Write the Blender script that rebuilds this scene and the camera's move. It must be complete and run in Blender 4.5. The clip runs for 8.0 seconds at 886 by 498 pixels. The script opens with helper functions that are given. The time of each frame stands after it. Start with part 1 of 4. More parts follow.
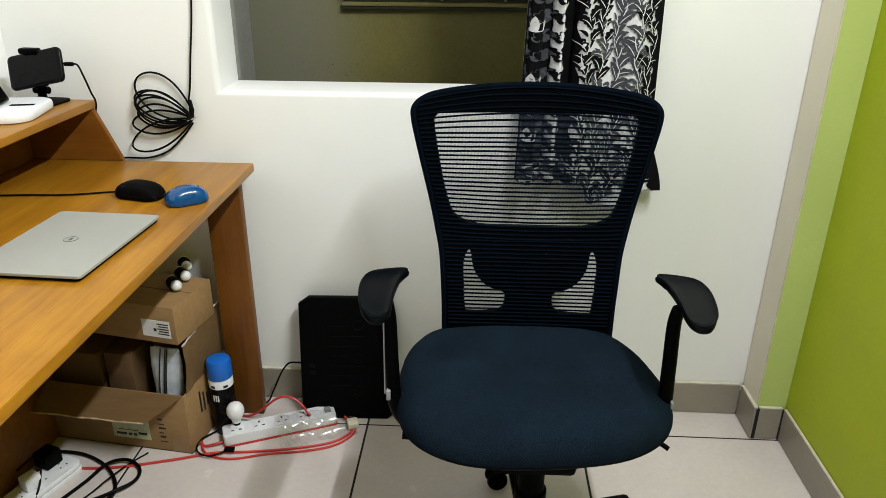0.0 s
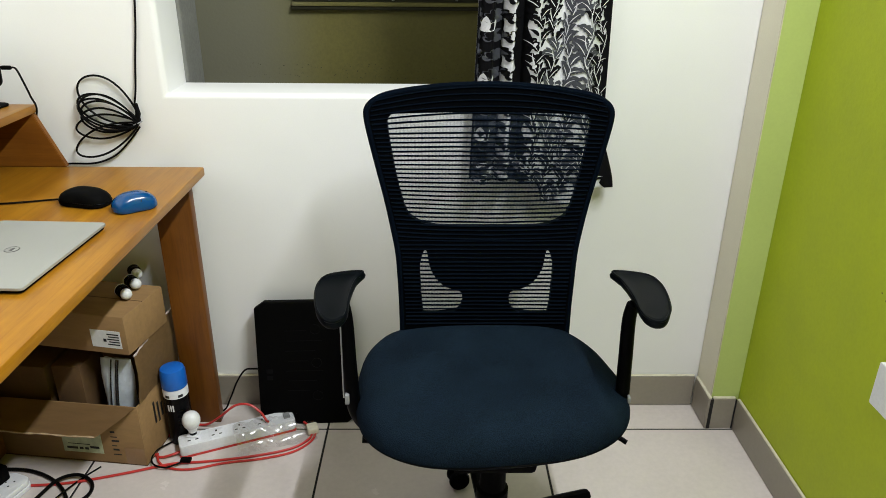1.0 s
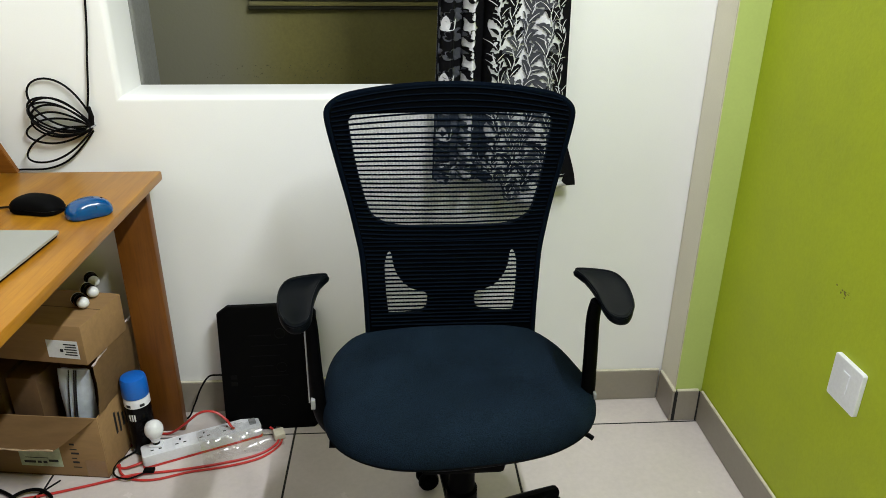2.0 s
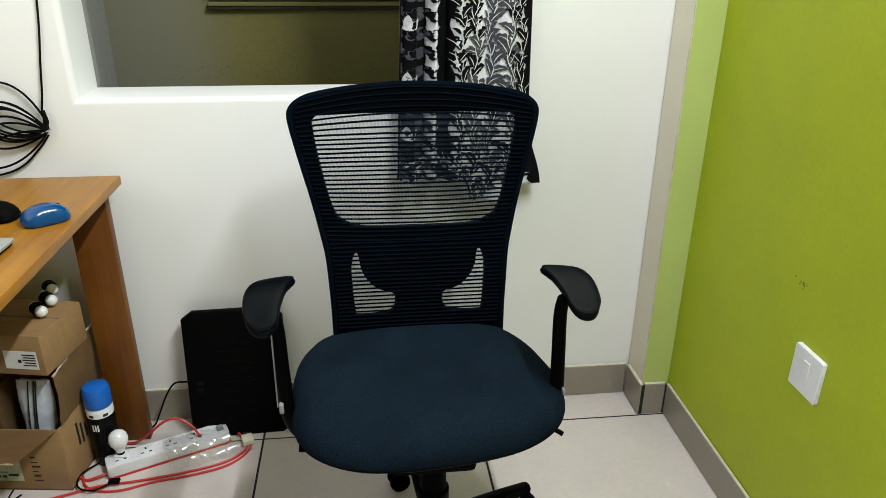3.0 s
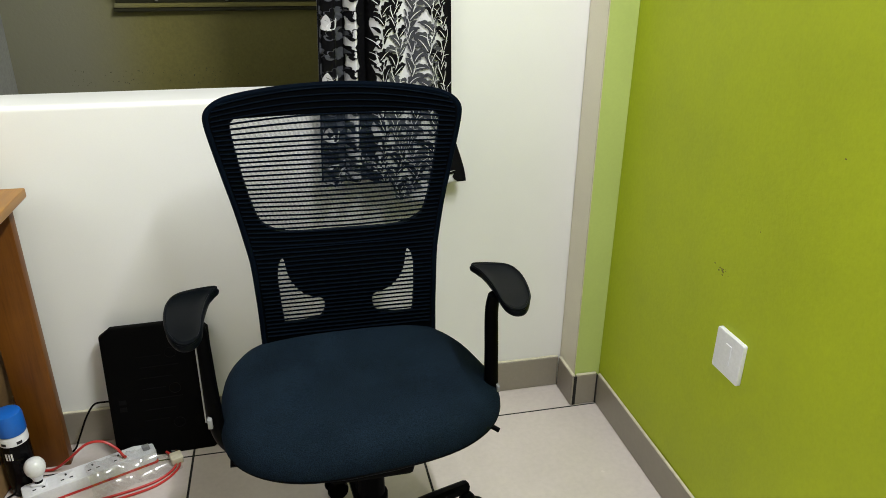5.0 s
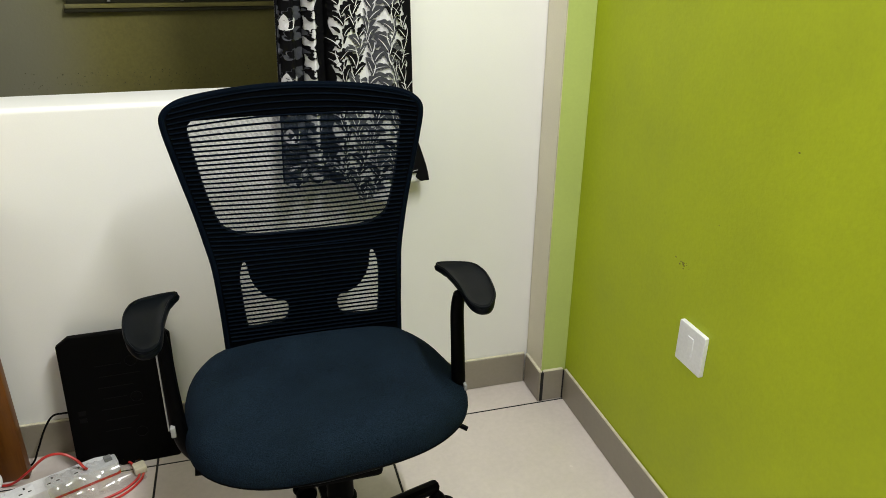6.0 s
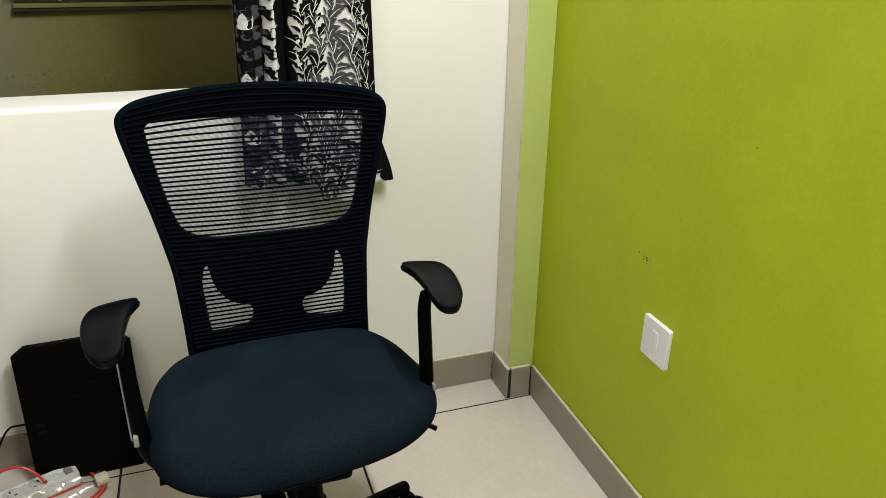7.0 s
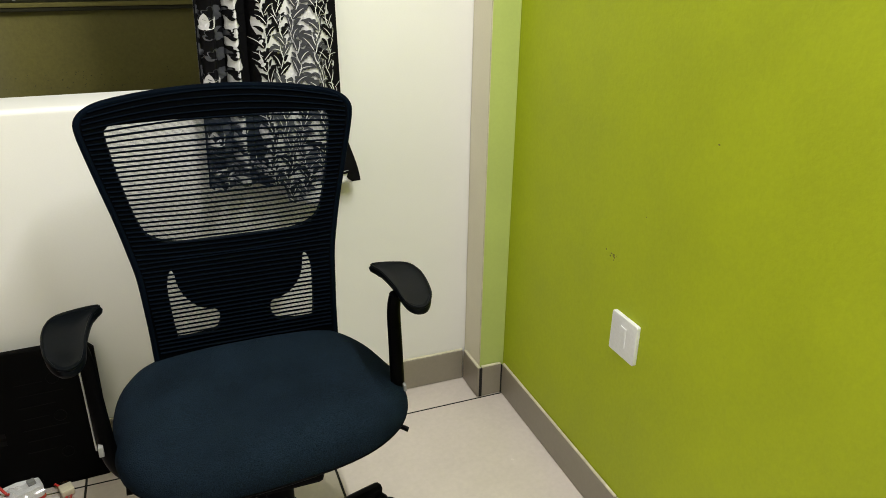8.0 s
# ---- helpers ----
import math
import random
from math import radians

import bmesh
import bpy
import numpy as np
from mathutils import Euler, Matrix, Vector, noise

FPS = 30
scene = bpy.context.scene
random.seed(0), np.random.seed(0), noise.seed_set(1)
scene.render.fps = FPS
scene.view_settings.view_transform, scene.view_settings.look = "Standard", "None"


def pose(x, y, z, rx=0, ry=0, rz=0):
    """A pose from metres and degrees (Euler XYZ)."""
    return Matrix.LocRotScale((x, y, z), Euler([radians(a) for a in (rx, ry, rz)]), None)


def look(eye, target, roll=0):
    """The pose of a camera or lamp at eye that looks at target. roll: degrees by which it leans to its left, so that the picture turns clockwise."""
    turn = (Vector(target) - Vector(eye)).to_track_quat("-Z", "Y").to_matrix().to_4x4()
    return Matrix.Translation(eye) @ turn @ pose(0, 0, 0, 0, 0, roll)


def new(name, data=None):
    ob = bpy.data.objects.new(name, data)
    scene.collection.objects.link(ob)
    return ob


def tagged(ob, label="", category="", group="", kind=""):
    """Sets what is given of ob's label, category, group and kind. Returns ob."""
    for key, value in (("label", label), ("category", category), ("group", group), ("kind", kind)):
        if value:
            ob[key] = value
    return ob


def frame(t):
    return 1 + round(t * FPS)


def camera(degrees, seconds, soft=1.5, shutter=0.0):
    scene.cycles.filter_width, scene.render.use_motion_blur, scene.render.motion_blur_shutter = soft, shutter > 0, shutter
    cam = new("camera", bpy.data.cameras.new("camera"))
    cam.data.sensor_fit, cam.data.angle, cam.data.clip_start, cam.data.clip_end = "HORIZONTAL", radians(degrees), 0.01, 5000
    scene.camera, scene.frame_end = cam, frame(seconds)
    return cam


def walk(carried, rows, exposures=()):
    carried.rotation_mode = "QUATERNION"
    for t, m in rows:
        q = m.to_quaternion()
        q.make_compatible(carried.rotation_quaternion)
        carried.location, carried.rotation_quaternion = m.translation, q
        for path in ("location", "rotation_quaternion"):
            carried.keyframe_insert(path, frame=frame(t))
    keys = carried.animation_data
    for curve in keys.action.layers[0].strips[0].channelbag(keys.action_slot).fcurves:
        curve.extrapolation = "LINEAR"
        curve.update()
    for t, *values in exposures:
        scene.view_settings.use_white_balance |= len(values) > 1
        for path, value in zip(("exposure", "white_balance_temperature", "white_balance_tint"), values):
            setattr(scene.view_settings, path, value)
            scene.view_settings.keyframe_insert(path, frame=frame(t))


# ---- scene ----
cam = camera(63.8, 8.0, 0.7)
PATH = [
    (0, (0.295, -1.781, 1.275), (0.204, 0.051, 0.478), 0.4),
    (0.5, (0.297, -1.778, 1.278), (0.271, 0.055, 0.478), 0.4),
    (1, (0.3, -1.775, 1.276), (0.325, 0.059, 0.478), 0.5),
    (1.5, (0.303, -1.77, 1.279), (0.376, 0.061, 0.478), 0.5),
    (3, (0.305, -1.766, 1.278), (0.517, 0.054, 0.476), 0.5),
    (3.5, (0.309, -1.762, 1.277), (0.565, 0.051, 0.473), 0.4),
    (4, (0.309, -1.761, 1.274), (0.612, 0.047, 0.474), 0.4),
    (4.5, (0.308, -1.757, 1.274), (0.664, 0.041, 0.474), 0.4),
    (5, (0.31, -1.755, 1.273), (0.715, 0.033, 0.474), 0.5),
    (6.5, (0.314, -1.75, 1.272), (0.859, 0.0, 0.47), 0.5),
    (7, (0.314, -1.747, 1.272), (0.905, -0.013, 0.469), 0.6),
    (7.5, (0.316, -1.745, 1.271), (0.948, -0.027, 0.467), 0.6),
    (8, (0.317, -1.745, 1.273), (0.988, -0.041, 0.468), 0.7),
]
walk(cam, [(t, look(eye, target, roll)) for t, eye, target, roll in PATH], [(0, 0.0, 6480, 10.5), (1.5, 0.0, 6340, 10), (3.5, 0.0, 6340, 10), (4.5, 0.0, 6480, 10), (6.5, 0.0, 6900, 10), (8, 0.0, 7120, 9.5)])

# ---- light: night, one fluorescent tube high on the green wall, behind the camera's shoulder ----
world = bpy.data.worlds.new("night")
world.use_nodes = True
world.node_tree.nodes["Background"].inputs[0].default_value = (0.5, 0.42, 0.16, 1)
world.node_tree.nodes["Background"].inputs[1].default_value = 0.012
scene.world = world
tube = bpy.data.lights.new("tube_lamp", "AREA")
tube.shape, tube.size, tube.size_y = "RECTANGLE", 1.15, 0.05
tube.energy, tube.color = 83, (0.953, 0.985, 1.0)
lamp = new("tube_lamp", tube)
lamp.matrix_world = Matrix.Translation((1.095, -1.42, 2.58)) @ (Vector((-0.90, 0.0, -0.43)).to_track_quat("-Z", "Y").to_matrix().to_4x4())


# ---- materials ----
def shader(name):
    m = bpy.data.materials.new(name)
    m.use_nodes = True
    nt = m.node_tree
    return m, nt, nt.nodes["Principled BSDF"]


def link(nt, a, out, b, inp):
    nt.links.new(a.outputs[out], b.inputs[inp])


def noise_node(nt, coord, scale, detail=4.0, rough=0.55, stretch=(1, 1, 1)):
    mp = nt.nodes.new("ShaderNodeMapping")
    mp.inputs["Scale"].default_value = stretch
    link(nt, coord, "Object", mp, "Vector")
    n = nt.nodes.new("ShaderNodeTexNoise")
    n.inputs["Scale"].default_value, n.inputs["Detail"].default_value, n.inputs["Roughness"].default_value = scale, detail, rough
    link(nt, mp, "Vector", n, "Vector")
    return n


def ramp_node(nt, src, out, p0, p1, c0, c1):
    r = nt.nodes.new("ShaderNodeValToRGB")
    r.color_ramp.elements[0].position, r.color_ramp.elements[1].position = p0, p1
    r.color_ramp.elements[0].color, r.color_ramp.elements[1].color = (*c0, 1), (*c1, 1)
    link(nt, src, out, r, "Fac")
    return r


def multiply(nt, a, aout, b, bout, fac=1.0):
    mx = nt.nodes.new("ShaderNodeMix")
    mx.data_type, mx.blend_type = "RGBA", "MULTIPLY"
    mx.inputs[0].default_value = fac
    nt.links.new(a.outputs[aout], mx.inputs[6])
    nt.links.new(b.outputs[bout], mx.inputs[7])
    return mx


def surface(name, col, rough=0.5, metal=0.0, var=0.1, big=5.0, fine=150.0, fvar=0.08, bump=0.2, depth=0.0006,
            stretch=(1, 1, 1), piece=0.0, spec=0.5, sheen=0.0, rvar=0.12):
    """A painted, moulded, cast or woven surface: stains at one scale, grain at another, fine relief."""
    m, nt, bs = shader(name)
    co = nt.nodes.new("ShaderNodeTexCoord")
    n1, n2 = noise_node(nt, co, big, 5, 0.6, stretch), noise_node(nt, co, fine, 3, 0.6, stretch)
    lo, hi = [c * (1 - var) for c in col], [min(1, c * (1 + var)) for c in col]
    base = ramp_node(nt, n1, "Fac", 0.3, 0.7, lo, hi)
    grain = ramp_node(nt, n2, "Fac", 0.3, 0.7, (1 - fvar,) * 3, (1, 1, 1))
    mx = multiply(nt, base, "Color", grain, "Color")
    last, out = mx, 2
    if piece:
        info = nt.nodes.new("ShaderNodeObjectInfo")
        tint = ramp_node(nt, info, "Random", 0, 1, (1 - piece,) * 3, (1, 1, 1))
        last = multiply(nt, mx, 2, tint, "Color")
    nt.links.new(last.outputs[out], bs.inputs["Base Color"])
    rr = nt.nodes.new("ShaderNodeMapRange")
    rr.inputs["To Min"].default_value, rr.inputs["To Max"].default_value = max(0.02, rough - rvar), min(1, rough + rvar)
    link(nt, n1, "Fac", rr, "Value")
    link(nt, rr, "Result", bs, "Roughness")
    bs.inputs["Metallic"].default_value = metal
    bs.inputs["Specular IOR Level"].default_value = spec
    if sheen:
        bs.inputs["Sheen Weight"].default_value = sheen
        bs.inputs["Sheen Tint"].default_value = (0.5, 0.65, 1, 1)
    if bump:
        b = nt.nodes.new("ShaderNodeBump")
        b.inputs["Strength"].default_value, b.inputs["Distance"].default_value = bump, depth
        link(nt, n2, "Fac", b, "Height")
        link(nt, b, "Normal", bs, "Normal")
    return m


def wood(name, light, dark, along="y", rough=0.32):
    m, nt, bs = shader(name)
    co = nt.nodes.new("ShaderNodeTexCoord")
    st = {"x": (0.06, 1, 1), "y": (1, 0.06, 1), "z": (1, 1, 0.06)}[along]
    g1, g2, g3 = noise_node(nt, co, 26, 6, 0.65, st), noise_node(nt, co, 190, 3, 0.6, st), noise_node(nt, co, 5.5, 5, 0.6)
    base = ramp_node(nt, g1, "Fac", 0.34, 0.66, dark, light)
    pores = ramp_node(nt, g2, "Fac", 0.32, 0.5, (0.86, 0.83, 0.78), (1, 1, 1))
    cloud = ramp_node(nt, g3, "Fac", 0.3, 0.7, (0.72, 0.68, 0.60), (1, 1, 1))
    a = multiply(nt, base, "Color", pores, "Color")
    b = multiply(nt, a, 2, cloud, "Color")
    nt.links.new(b.outputs[2], bs.inputs["Base Color"])
    rr = nt.nodes.new("ShaderNodeMapRange")
    rr.inputs["To Min"].default_value, rr.inputs["To Max"].default_value = rough - 0.08, rough + 0.12
    link(nt, g3, "Fac", rr, "Value")
    link(nt, rr, "Result", bs, "Roughness")
    bs.inputs["Specular IOR Level"].default_value = 0.28
    bp = nt.nodes.new("ShaderNodeBump")
    bp.inputs["Strength"].default_value, bp.inputs["Distance"].default_value = 0.15, 0.0005
    link(nt, g2, "Fac", bp, "Height")
    link(nt, bp, "Normal", bs, "Normal")
    return m


def clear_film(name):
    m, nt, bs = shader(name)
    out = nt.nodes["Material Output"]
    tr, gl, mx = nt.nodes.new("ShaderNodeBsdfTransparent"), nt.nodes.new("ShaderNodeBsdfGlossy"), nt.nodes.new("ShaderNodeMixShader")
    tr.inputs[0].default_value = (0.95, 0.95, 0.95, 1)
    gl.inputs["Roughness"].default_value = 0.2
    mx.inputs[0].default_value = 0.16
    link(nt, tr, 0, mx, 1), link(nt, gl, 0, mx, 2), link(nt, mx, 0, out, 0)
    return m


M = {}
M["white_wall"] = surface("cream_wall_paint", (0.80, 0.795, 0.79), 0.55, var=0.025, big=2.2, fine=260, fvar=0.02, bump=0.15)
M["lime_wall"] = surface("lime_wall_paint", (0.392, 0.470, 0.008), 0.62, var=0.06, big=6, fine=110, fvar=0.07, bump=0.5, depth=0.0010)
M["pale_lime"] = surface("pale_lime_paint", (0.46, 0.55, 0.17), 0.5, var=0.04, big=4, fine=150, fvar=0.04, bump=0.25)
# Cream side face away from the lamp, its shade put into the colour.
M["beige"] = surface("shade_beige_paint", (0.74, 0.70, 0.56), 0.55, var=0.04, big=5, fine=200, fvar=0.04)
# Unseen south wall and ceiling: tones lowered to hold back bounced light.
M["back_wall"] = surface("fill_cutting_beige", (0.36, 0.33, 0.27), 0.6, var=0.05, big=2.2, fine=260, fvar=0.03, bump=0.15)
M["ceiling"] = surface("ceiling_paint", (0.62, 0.61, 0.57), 0.7, var=0.02)
M["tile"] = surface("floor_tile_glaze", (0.640, 0.574, 0.548), 0.26, rvar=0.04, var=0.04, big=7, fine=70, fvar=0.07, bump=0.06, piece=0.05)
M["skirting"] = surface("skirting_tile_glaze", (0.275, 0.243, 0.198), 0.34, rvar=0.04, var=0.03, big=9, fine=90, fvar=0.07, bump=0.06, piece=0.06)
M["grout"] = surface("dark_grout", (0.009, 0.008, 0.008), 0.9, var=0.3, big=20)
M["cream_grout"] = surface("cream_grout", (0.62, 0.58, 0.45), 0.8, var=0.15, big=40)
M["cement"] = surface("outer_cement", (0.20, 0.20, 0.185), 0.8, var=0.16, big=4, fine=120, fvar=0.2, bump=0.5, depth=0.002)
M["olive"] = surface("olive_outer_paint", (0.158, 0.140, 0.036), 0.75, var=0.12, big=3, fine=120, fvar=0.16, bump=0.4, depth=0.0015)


def lit_grey_fade(m, grey, x0, x1):
    """Paints the lit part's grey into the colour, fading out between two x places."""
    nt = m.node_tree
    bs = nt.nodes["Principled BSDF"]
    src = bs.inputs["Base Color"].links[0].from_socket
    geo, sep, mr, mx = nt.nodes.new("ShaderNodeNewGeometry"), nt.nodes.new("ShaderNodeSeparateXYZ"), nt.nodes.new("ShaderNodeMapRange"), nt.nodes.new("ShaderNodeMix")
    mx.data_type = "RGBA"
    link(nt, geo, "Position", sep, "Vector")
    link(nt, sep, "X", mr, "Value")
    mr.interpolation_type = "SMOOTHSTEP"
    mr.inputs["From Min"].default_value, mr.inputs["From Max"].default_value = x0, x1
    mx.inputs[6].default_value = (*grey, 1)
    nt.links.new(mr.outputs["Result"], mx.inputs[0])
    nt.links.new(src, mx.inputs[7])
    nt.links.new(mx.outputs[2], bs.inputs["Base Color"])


# Grey to olive: the lamplight's soft edge put into the wall colour.
lit_grey_fade(M["olive"], (0.185, 0.177, 0.122), -0.32, -0.02)
M["dark_metal"] = surface("dark_olive_metal", (0.025, 0.024, 0.012), 0.7, spec=0.2, var=0.2)
M["wood"] = wood("honey_wood_veneer", (0.445, 0.205, 0.013), (0.305, 0.124, 0.007), "y")
# Leg and side wood: their shade is put into these darker colours.
M["wood_leg"] = wood("shaded_reddish_wood", (0.185, 0.066, 0.007), (0.100, 0.032, 0.003), "z", 0.38)
M["wood_side"] = wood("shaded_brown_wood", (0.28, 0.112, 0.014), (0.19, 0.068, 0.009), "x", 0.4)
M["plastic"] = surface("black_moulded_plastic", (0.0008, 0.0009, 0.0012), 0.5, spec=0.03, var=0.2, big=12, fine=700, fvar=0.2, bump=0.25, depth=0.0003)
M["pad"] = surface("soft_black_armpad", (0.0015, 0.0025, 0.0040), 0.42, spec=0.08, var=0.15, big=14, fine=500, fvar=0.2, bump=0.4, depth=0.0004)
M["frame_cloth"] = surface("navy_frame_cover", (0.0007, 0.0011, 0.0020), 0.75, var=0.2, big=16, fine=700, fvar=0.3, bump=0.3, depth=0.0003, spec=0.02)
M["mesh_thread"] = surface("navy_mesh_thread", (0.026, 0.036, 0.056), 0.7, var=0.15, big=20, fine=900, fvar=0.2, bump=0.2, depth=0.0002, spec=0.1)
M["mesh"] = surface("dark_blue_black_mesh", (0.0015, 0.0036, 0.0078), 0.8, var=0.2, big=20, fine=900, fvar=0.3, bump=0.3, depth=0.0003, spec=0.02)
M["fabric"] = surface("dark_blue_black_seat_cloth", (0.0108, 0.0208, 0.0355), 0.9, var=0.25, big=9, fine=480, fvar=0.88, bump=1.0, depth=0.0012, spec=0.03)
M["gloss_black"] = surface("gloss_black_plastic", (0.0018, 0.0018, 0.0022), 0.26, spec=0.12, var=0.2, big=9)
M["matt_black"] = surface("matt_black_plastic", (0.0012, 0.0012, 0.0013), 0.7, var=0.2, big=9, spec=0.06)
M["faint_print"] = surface("faint_grey_print", (0.0026, 0.0026, 0.003), 0.6, spec=0.1)
M["steel"] = surface("brushed_steel", (0.45, 0.46, 0.47), 0.35, 0.9, var=0.1)
M["grey_label"] = surface("pale_grey_label", (0.26, 0.265, 0.27), 0.5)
M["silver"] = surface("silver_aluminium", (0.35, 0.35, 0.325), 0.55, 0.25, var=0.04, big=3, fine=900, fvar=0.05, bump=0.1)
M["silver_mark"] = surface("mirror_grey_mark", (0.12, 0.12, 0.12), 0.3, 0.6)
M["blue_gloss"] = surface("blue_gloss_plastic", (0.001, 0.056, 0.19), 0.16, var=0.1, big=9)
M["blue_cap"] = surface("blue_cap_plastic", (0.006, 0.13, 0.56), 0.36, var=0.08, big=9)
M["card"] = surface("brown_cardboard", (0.310, 0.182, 0.074), 0.8, var=0.12, big=6, fine=60, fvar=0.16, bump=0.35, depth=0.0008, stretch=(0.25, 1, 1))
# Darker copy of the cardboard, with the shade under the desk in its colour.
M["card_dark"] = surface("shade_dark_cardboard", (0.115, 0.060, 0.022), 0.85, var=0.15, big=8, fine=60, fvar=0.16, bump=0.35)
M["card_edge"] = surface("torn_cardboard_edge", (0.50, 0.36, 0.22), 0.9, var=0.25, big=60, fine=400, fvar=0.3)
M["torn_paper"] = surface("torn_pale_pink_paper", (0.62, 0.50, 0.47), 0.9, var=0.25, big=60, fine=400, fvar=0.3)
M["tape"] = surface("brown_packing_tape", (0.30, 0.18, 0.09), 0.25, var=0.1)
M["paper"] = surface("white_paper_label", (0.78, 0.79, 0.80), 0.6, var=0.05)
M["ink"] = surface("black_ink", (0.01, 0.01, 0.013), 0.6)
M["green_label"] = surface("pale_green_label", (0.48, 0.52, 0.36), 0.6, var=0.2, big=60)
M["poly"] = surface("white_polythene_mailer", (0.62, 0.68, 0.76), 0.35, var=0.1, big=25, fine=40, fvar=0.2, bump=0.6, depth=0.004)
M["white_plastic"] = surface("white_plastic", (0.79, 0.80, 0.84), 0.35, var=0.03, big=9)
M["bulb_glass"] = surface("opal_bulb_cover", (0.82, 0.83, 0.84), 0.25, var=0.02, big=9)
M["red_cable"] = surface("red_cable_sheath", (0.55, 0.035, 0.03), 0.4, var=0.12, big=30)
M["black_cable"] = surface("black_cable_sheath", (0.0015, 0.0015, 0.0016), 0.5, spec=0.10, var=0.2, big=30)
M["film"] = clear_film("clear_plastic_film")
M["cloth_white"] = surface("white_curtain_cloth", (0.70, 0.70, 0.74), 0.75, var=0.05, big=9, fine=500, fvar=0.12, bump=0.4)
M["cloth_black"] = surface("black_curtain_print", (0.003, 0.003, 0.004), 0.8, spec=0.1, var=0.2, big=20, fine=500, fvar=0.2)
M["cloth_grey"] = surface("grey_curtain_print", (0.048, 0.051, 0.064), 0.7, var=0.15, big=20, fine=500, fvar=0.2)
M["grime"] = surface("dark_grime", (0.066, 0.058, 0.022), 0.9, var=0.3, big=40)
M["stain"] = surface("brown_stain", (0.15, 0.14, 0.02), 0.7, var=0.3, big=60)


# ---- mesh helpers ----
def finish(name, bm, mat, sharp=35):
    bmesh.ops.recalc_face_normals(bm, faces=bm.faces)
    lim = radians(sharp)
    for f in bm.faces:
        f.smooth = True
    for e in bm.edges:
        if len(e.link_faces) == 2 and e.calc_face_angle(0) > lim:
            e.smooth = False
    me = bpy.data.meshes.new(name)
    bm.to_mesh(me)
    bm.free()
    me.materials.append(mat)
    return me


def part(name, bm, mat, parent, label="", sharp=35):
    """One mesh under a thing or under a part, in that parent's own coordinates."""
    ob = new(name, finish(name, bm, M[mat], sharp))
    ob.parent = parent
    return tagged(ob, label)


def thing(name, at, label, category, rz=0.0, group="", rx=0.0, ry=0.0):
    ob = new(name)
    ob.empty_display_size = 0.05
    ob.matrix_world = pose(*at, rx, ry, rz)
    return tagged(ob, label, category, group)


def setting(name, bm, mat, label, category):
    return tagged(new(name, finish(name, bm, M[mat])), label, category, "", "structure")


def box(lo, hi, bevel=0.0, seg=2, bm=None):
    out = bm or bmesh.new()
    g = bmesh.ops.create_cube(out, size=1)["verts"]
    for v in g:
        v.co = Vector([lo[i] + (v.co[i] + 0.5) * (hi[i] - lo[i]) for i in range(3)])
    if bevel:
        es = list({e for v in g for e in v.link_edges})
        bmesh.ops.bevel(out, geom=es, offset=bevel, segments=seg, profile=0.5, affect="EDGES")
    return out


def smooth_path(pts, n=8, closed=False):
    """Catmull-Rom through the points."""
    pts = [Vector(p) for p in pts]
    out, k = [], len(pts)
    for i in range(k if closed else k - 1):
        p = [pts[(i + j) % k] if closed else pts[min(max(i + j, 0), k - 1)] for j in (-1, 0, 1, 2)]
        for s in range(n):
            t = s / n
            out.append(0.5 * (2 * p[1] + (p[2] - p[0]) * t + (2 * p[0] - 5 * p[1] + 4 * p[2] - p[3]) * t * t
                              + (3 * p[1] - p[0] - 3 * p[2] + p[3]) * t ** 3))
    if not closed:
        out.append(pts[-1].copy())
    return out


def sweep(pts, r, sides=8, closed=False, bm=None, flat=1.0):
    """A tube along the points; r is a number or a function of 0..1."""
    out = bm or bmesh.new()
    n, up, rings = len(pts), None, []
    for i, p in enumerate(pts):
        a = pts[(i - 1) % n] if closed or i else pts[0]
        b = pts[(i + 1) % n] if closed or i < n - 1 else pts[-1]
        d = (Vector(b) - Vector(a)).normalized()
        if up is None:
            up = d.orthogonal().normalized()
        up = (up - d * up.dot(d)).normalized()
        side = d.cross(up)
        rad = r(i / (n - 1)) if callable(r) else r
        rings.append([out.verts.new(Vector(p) + rad * (math.cos(6.28319 * k / sides) * up * flat + math.sin(6.28319 * k / sides) * side)) for k in range(sides)])
    for i in range(n if closed else n - 1):
        a, b = rings[i], rings[(i + 1) % n]
        for k in range(sides):
            out.faces.new((a[k], a[(k + 1) % sides], b[(k + 1) % sides], b[k]))
    if not closed:
        out.faces.new(rings[0][::-1])
        out.faces.new(rings[-1])
    return out


def lathe(profile, seg=24, bm=None, at=(0, 0, 0)):
    out = bm or bmesh.new()
    rings = []
    for r, z in profile:
        rings.append([out.verts.new((at[0] + r * math.cos(6.28319 * k / seg), at[1] + r * math.sin(6.28319 * k / seg), at[2] + z)) for k in range(seg)])
    for a, b in zip(rings, rings[1:]):
        for k in range(seg):
            out.faces.new((a[k], a[(k + 1) % seg], b[(k + 1) % seg], b[k]))
    out.faces.new(rings[0][::-1])
    out.faces.new(rings[-1])
    return out


def stack(rings, bm=None):
    """Closed skin over rings of equal count, capped with a centre point at both ends."""
    out = bm or bmesh.new()
    rows = [[out.verts.new(p) for p in ring] for ring in rings]
    for a, b in zip(rows, rows[1:]):
        for k in range(len(a)):
            out.faces.new((a[k], a[(k + 1) % len(a)], b[(k + 1) % len(a)], b[k]))
    for row in (rows[0], rows[-1]):
        c = out.verts.new(sum((v.co for v in row), Vector()) / len(row))
        for k in range(len(row)):
            out.faces.new((row[k], row[(k + 1) % len(row)], c))
    return out


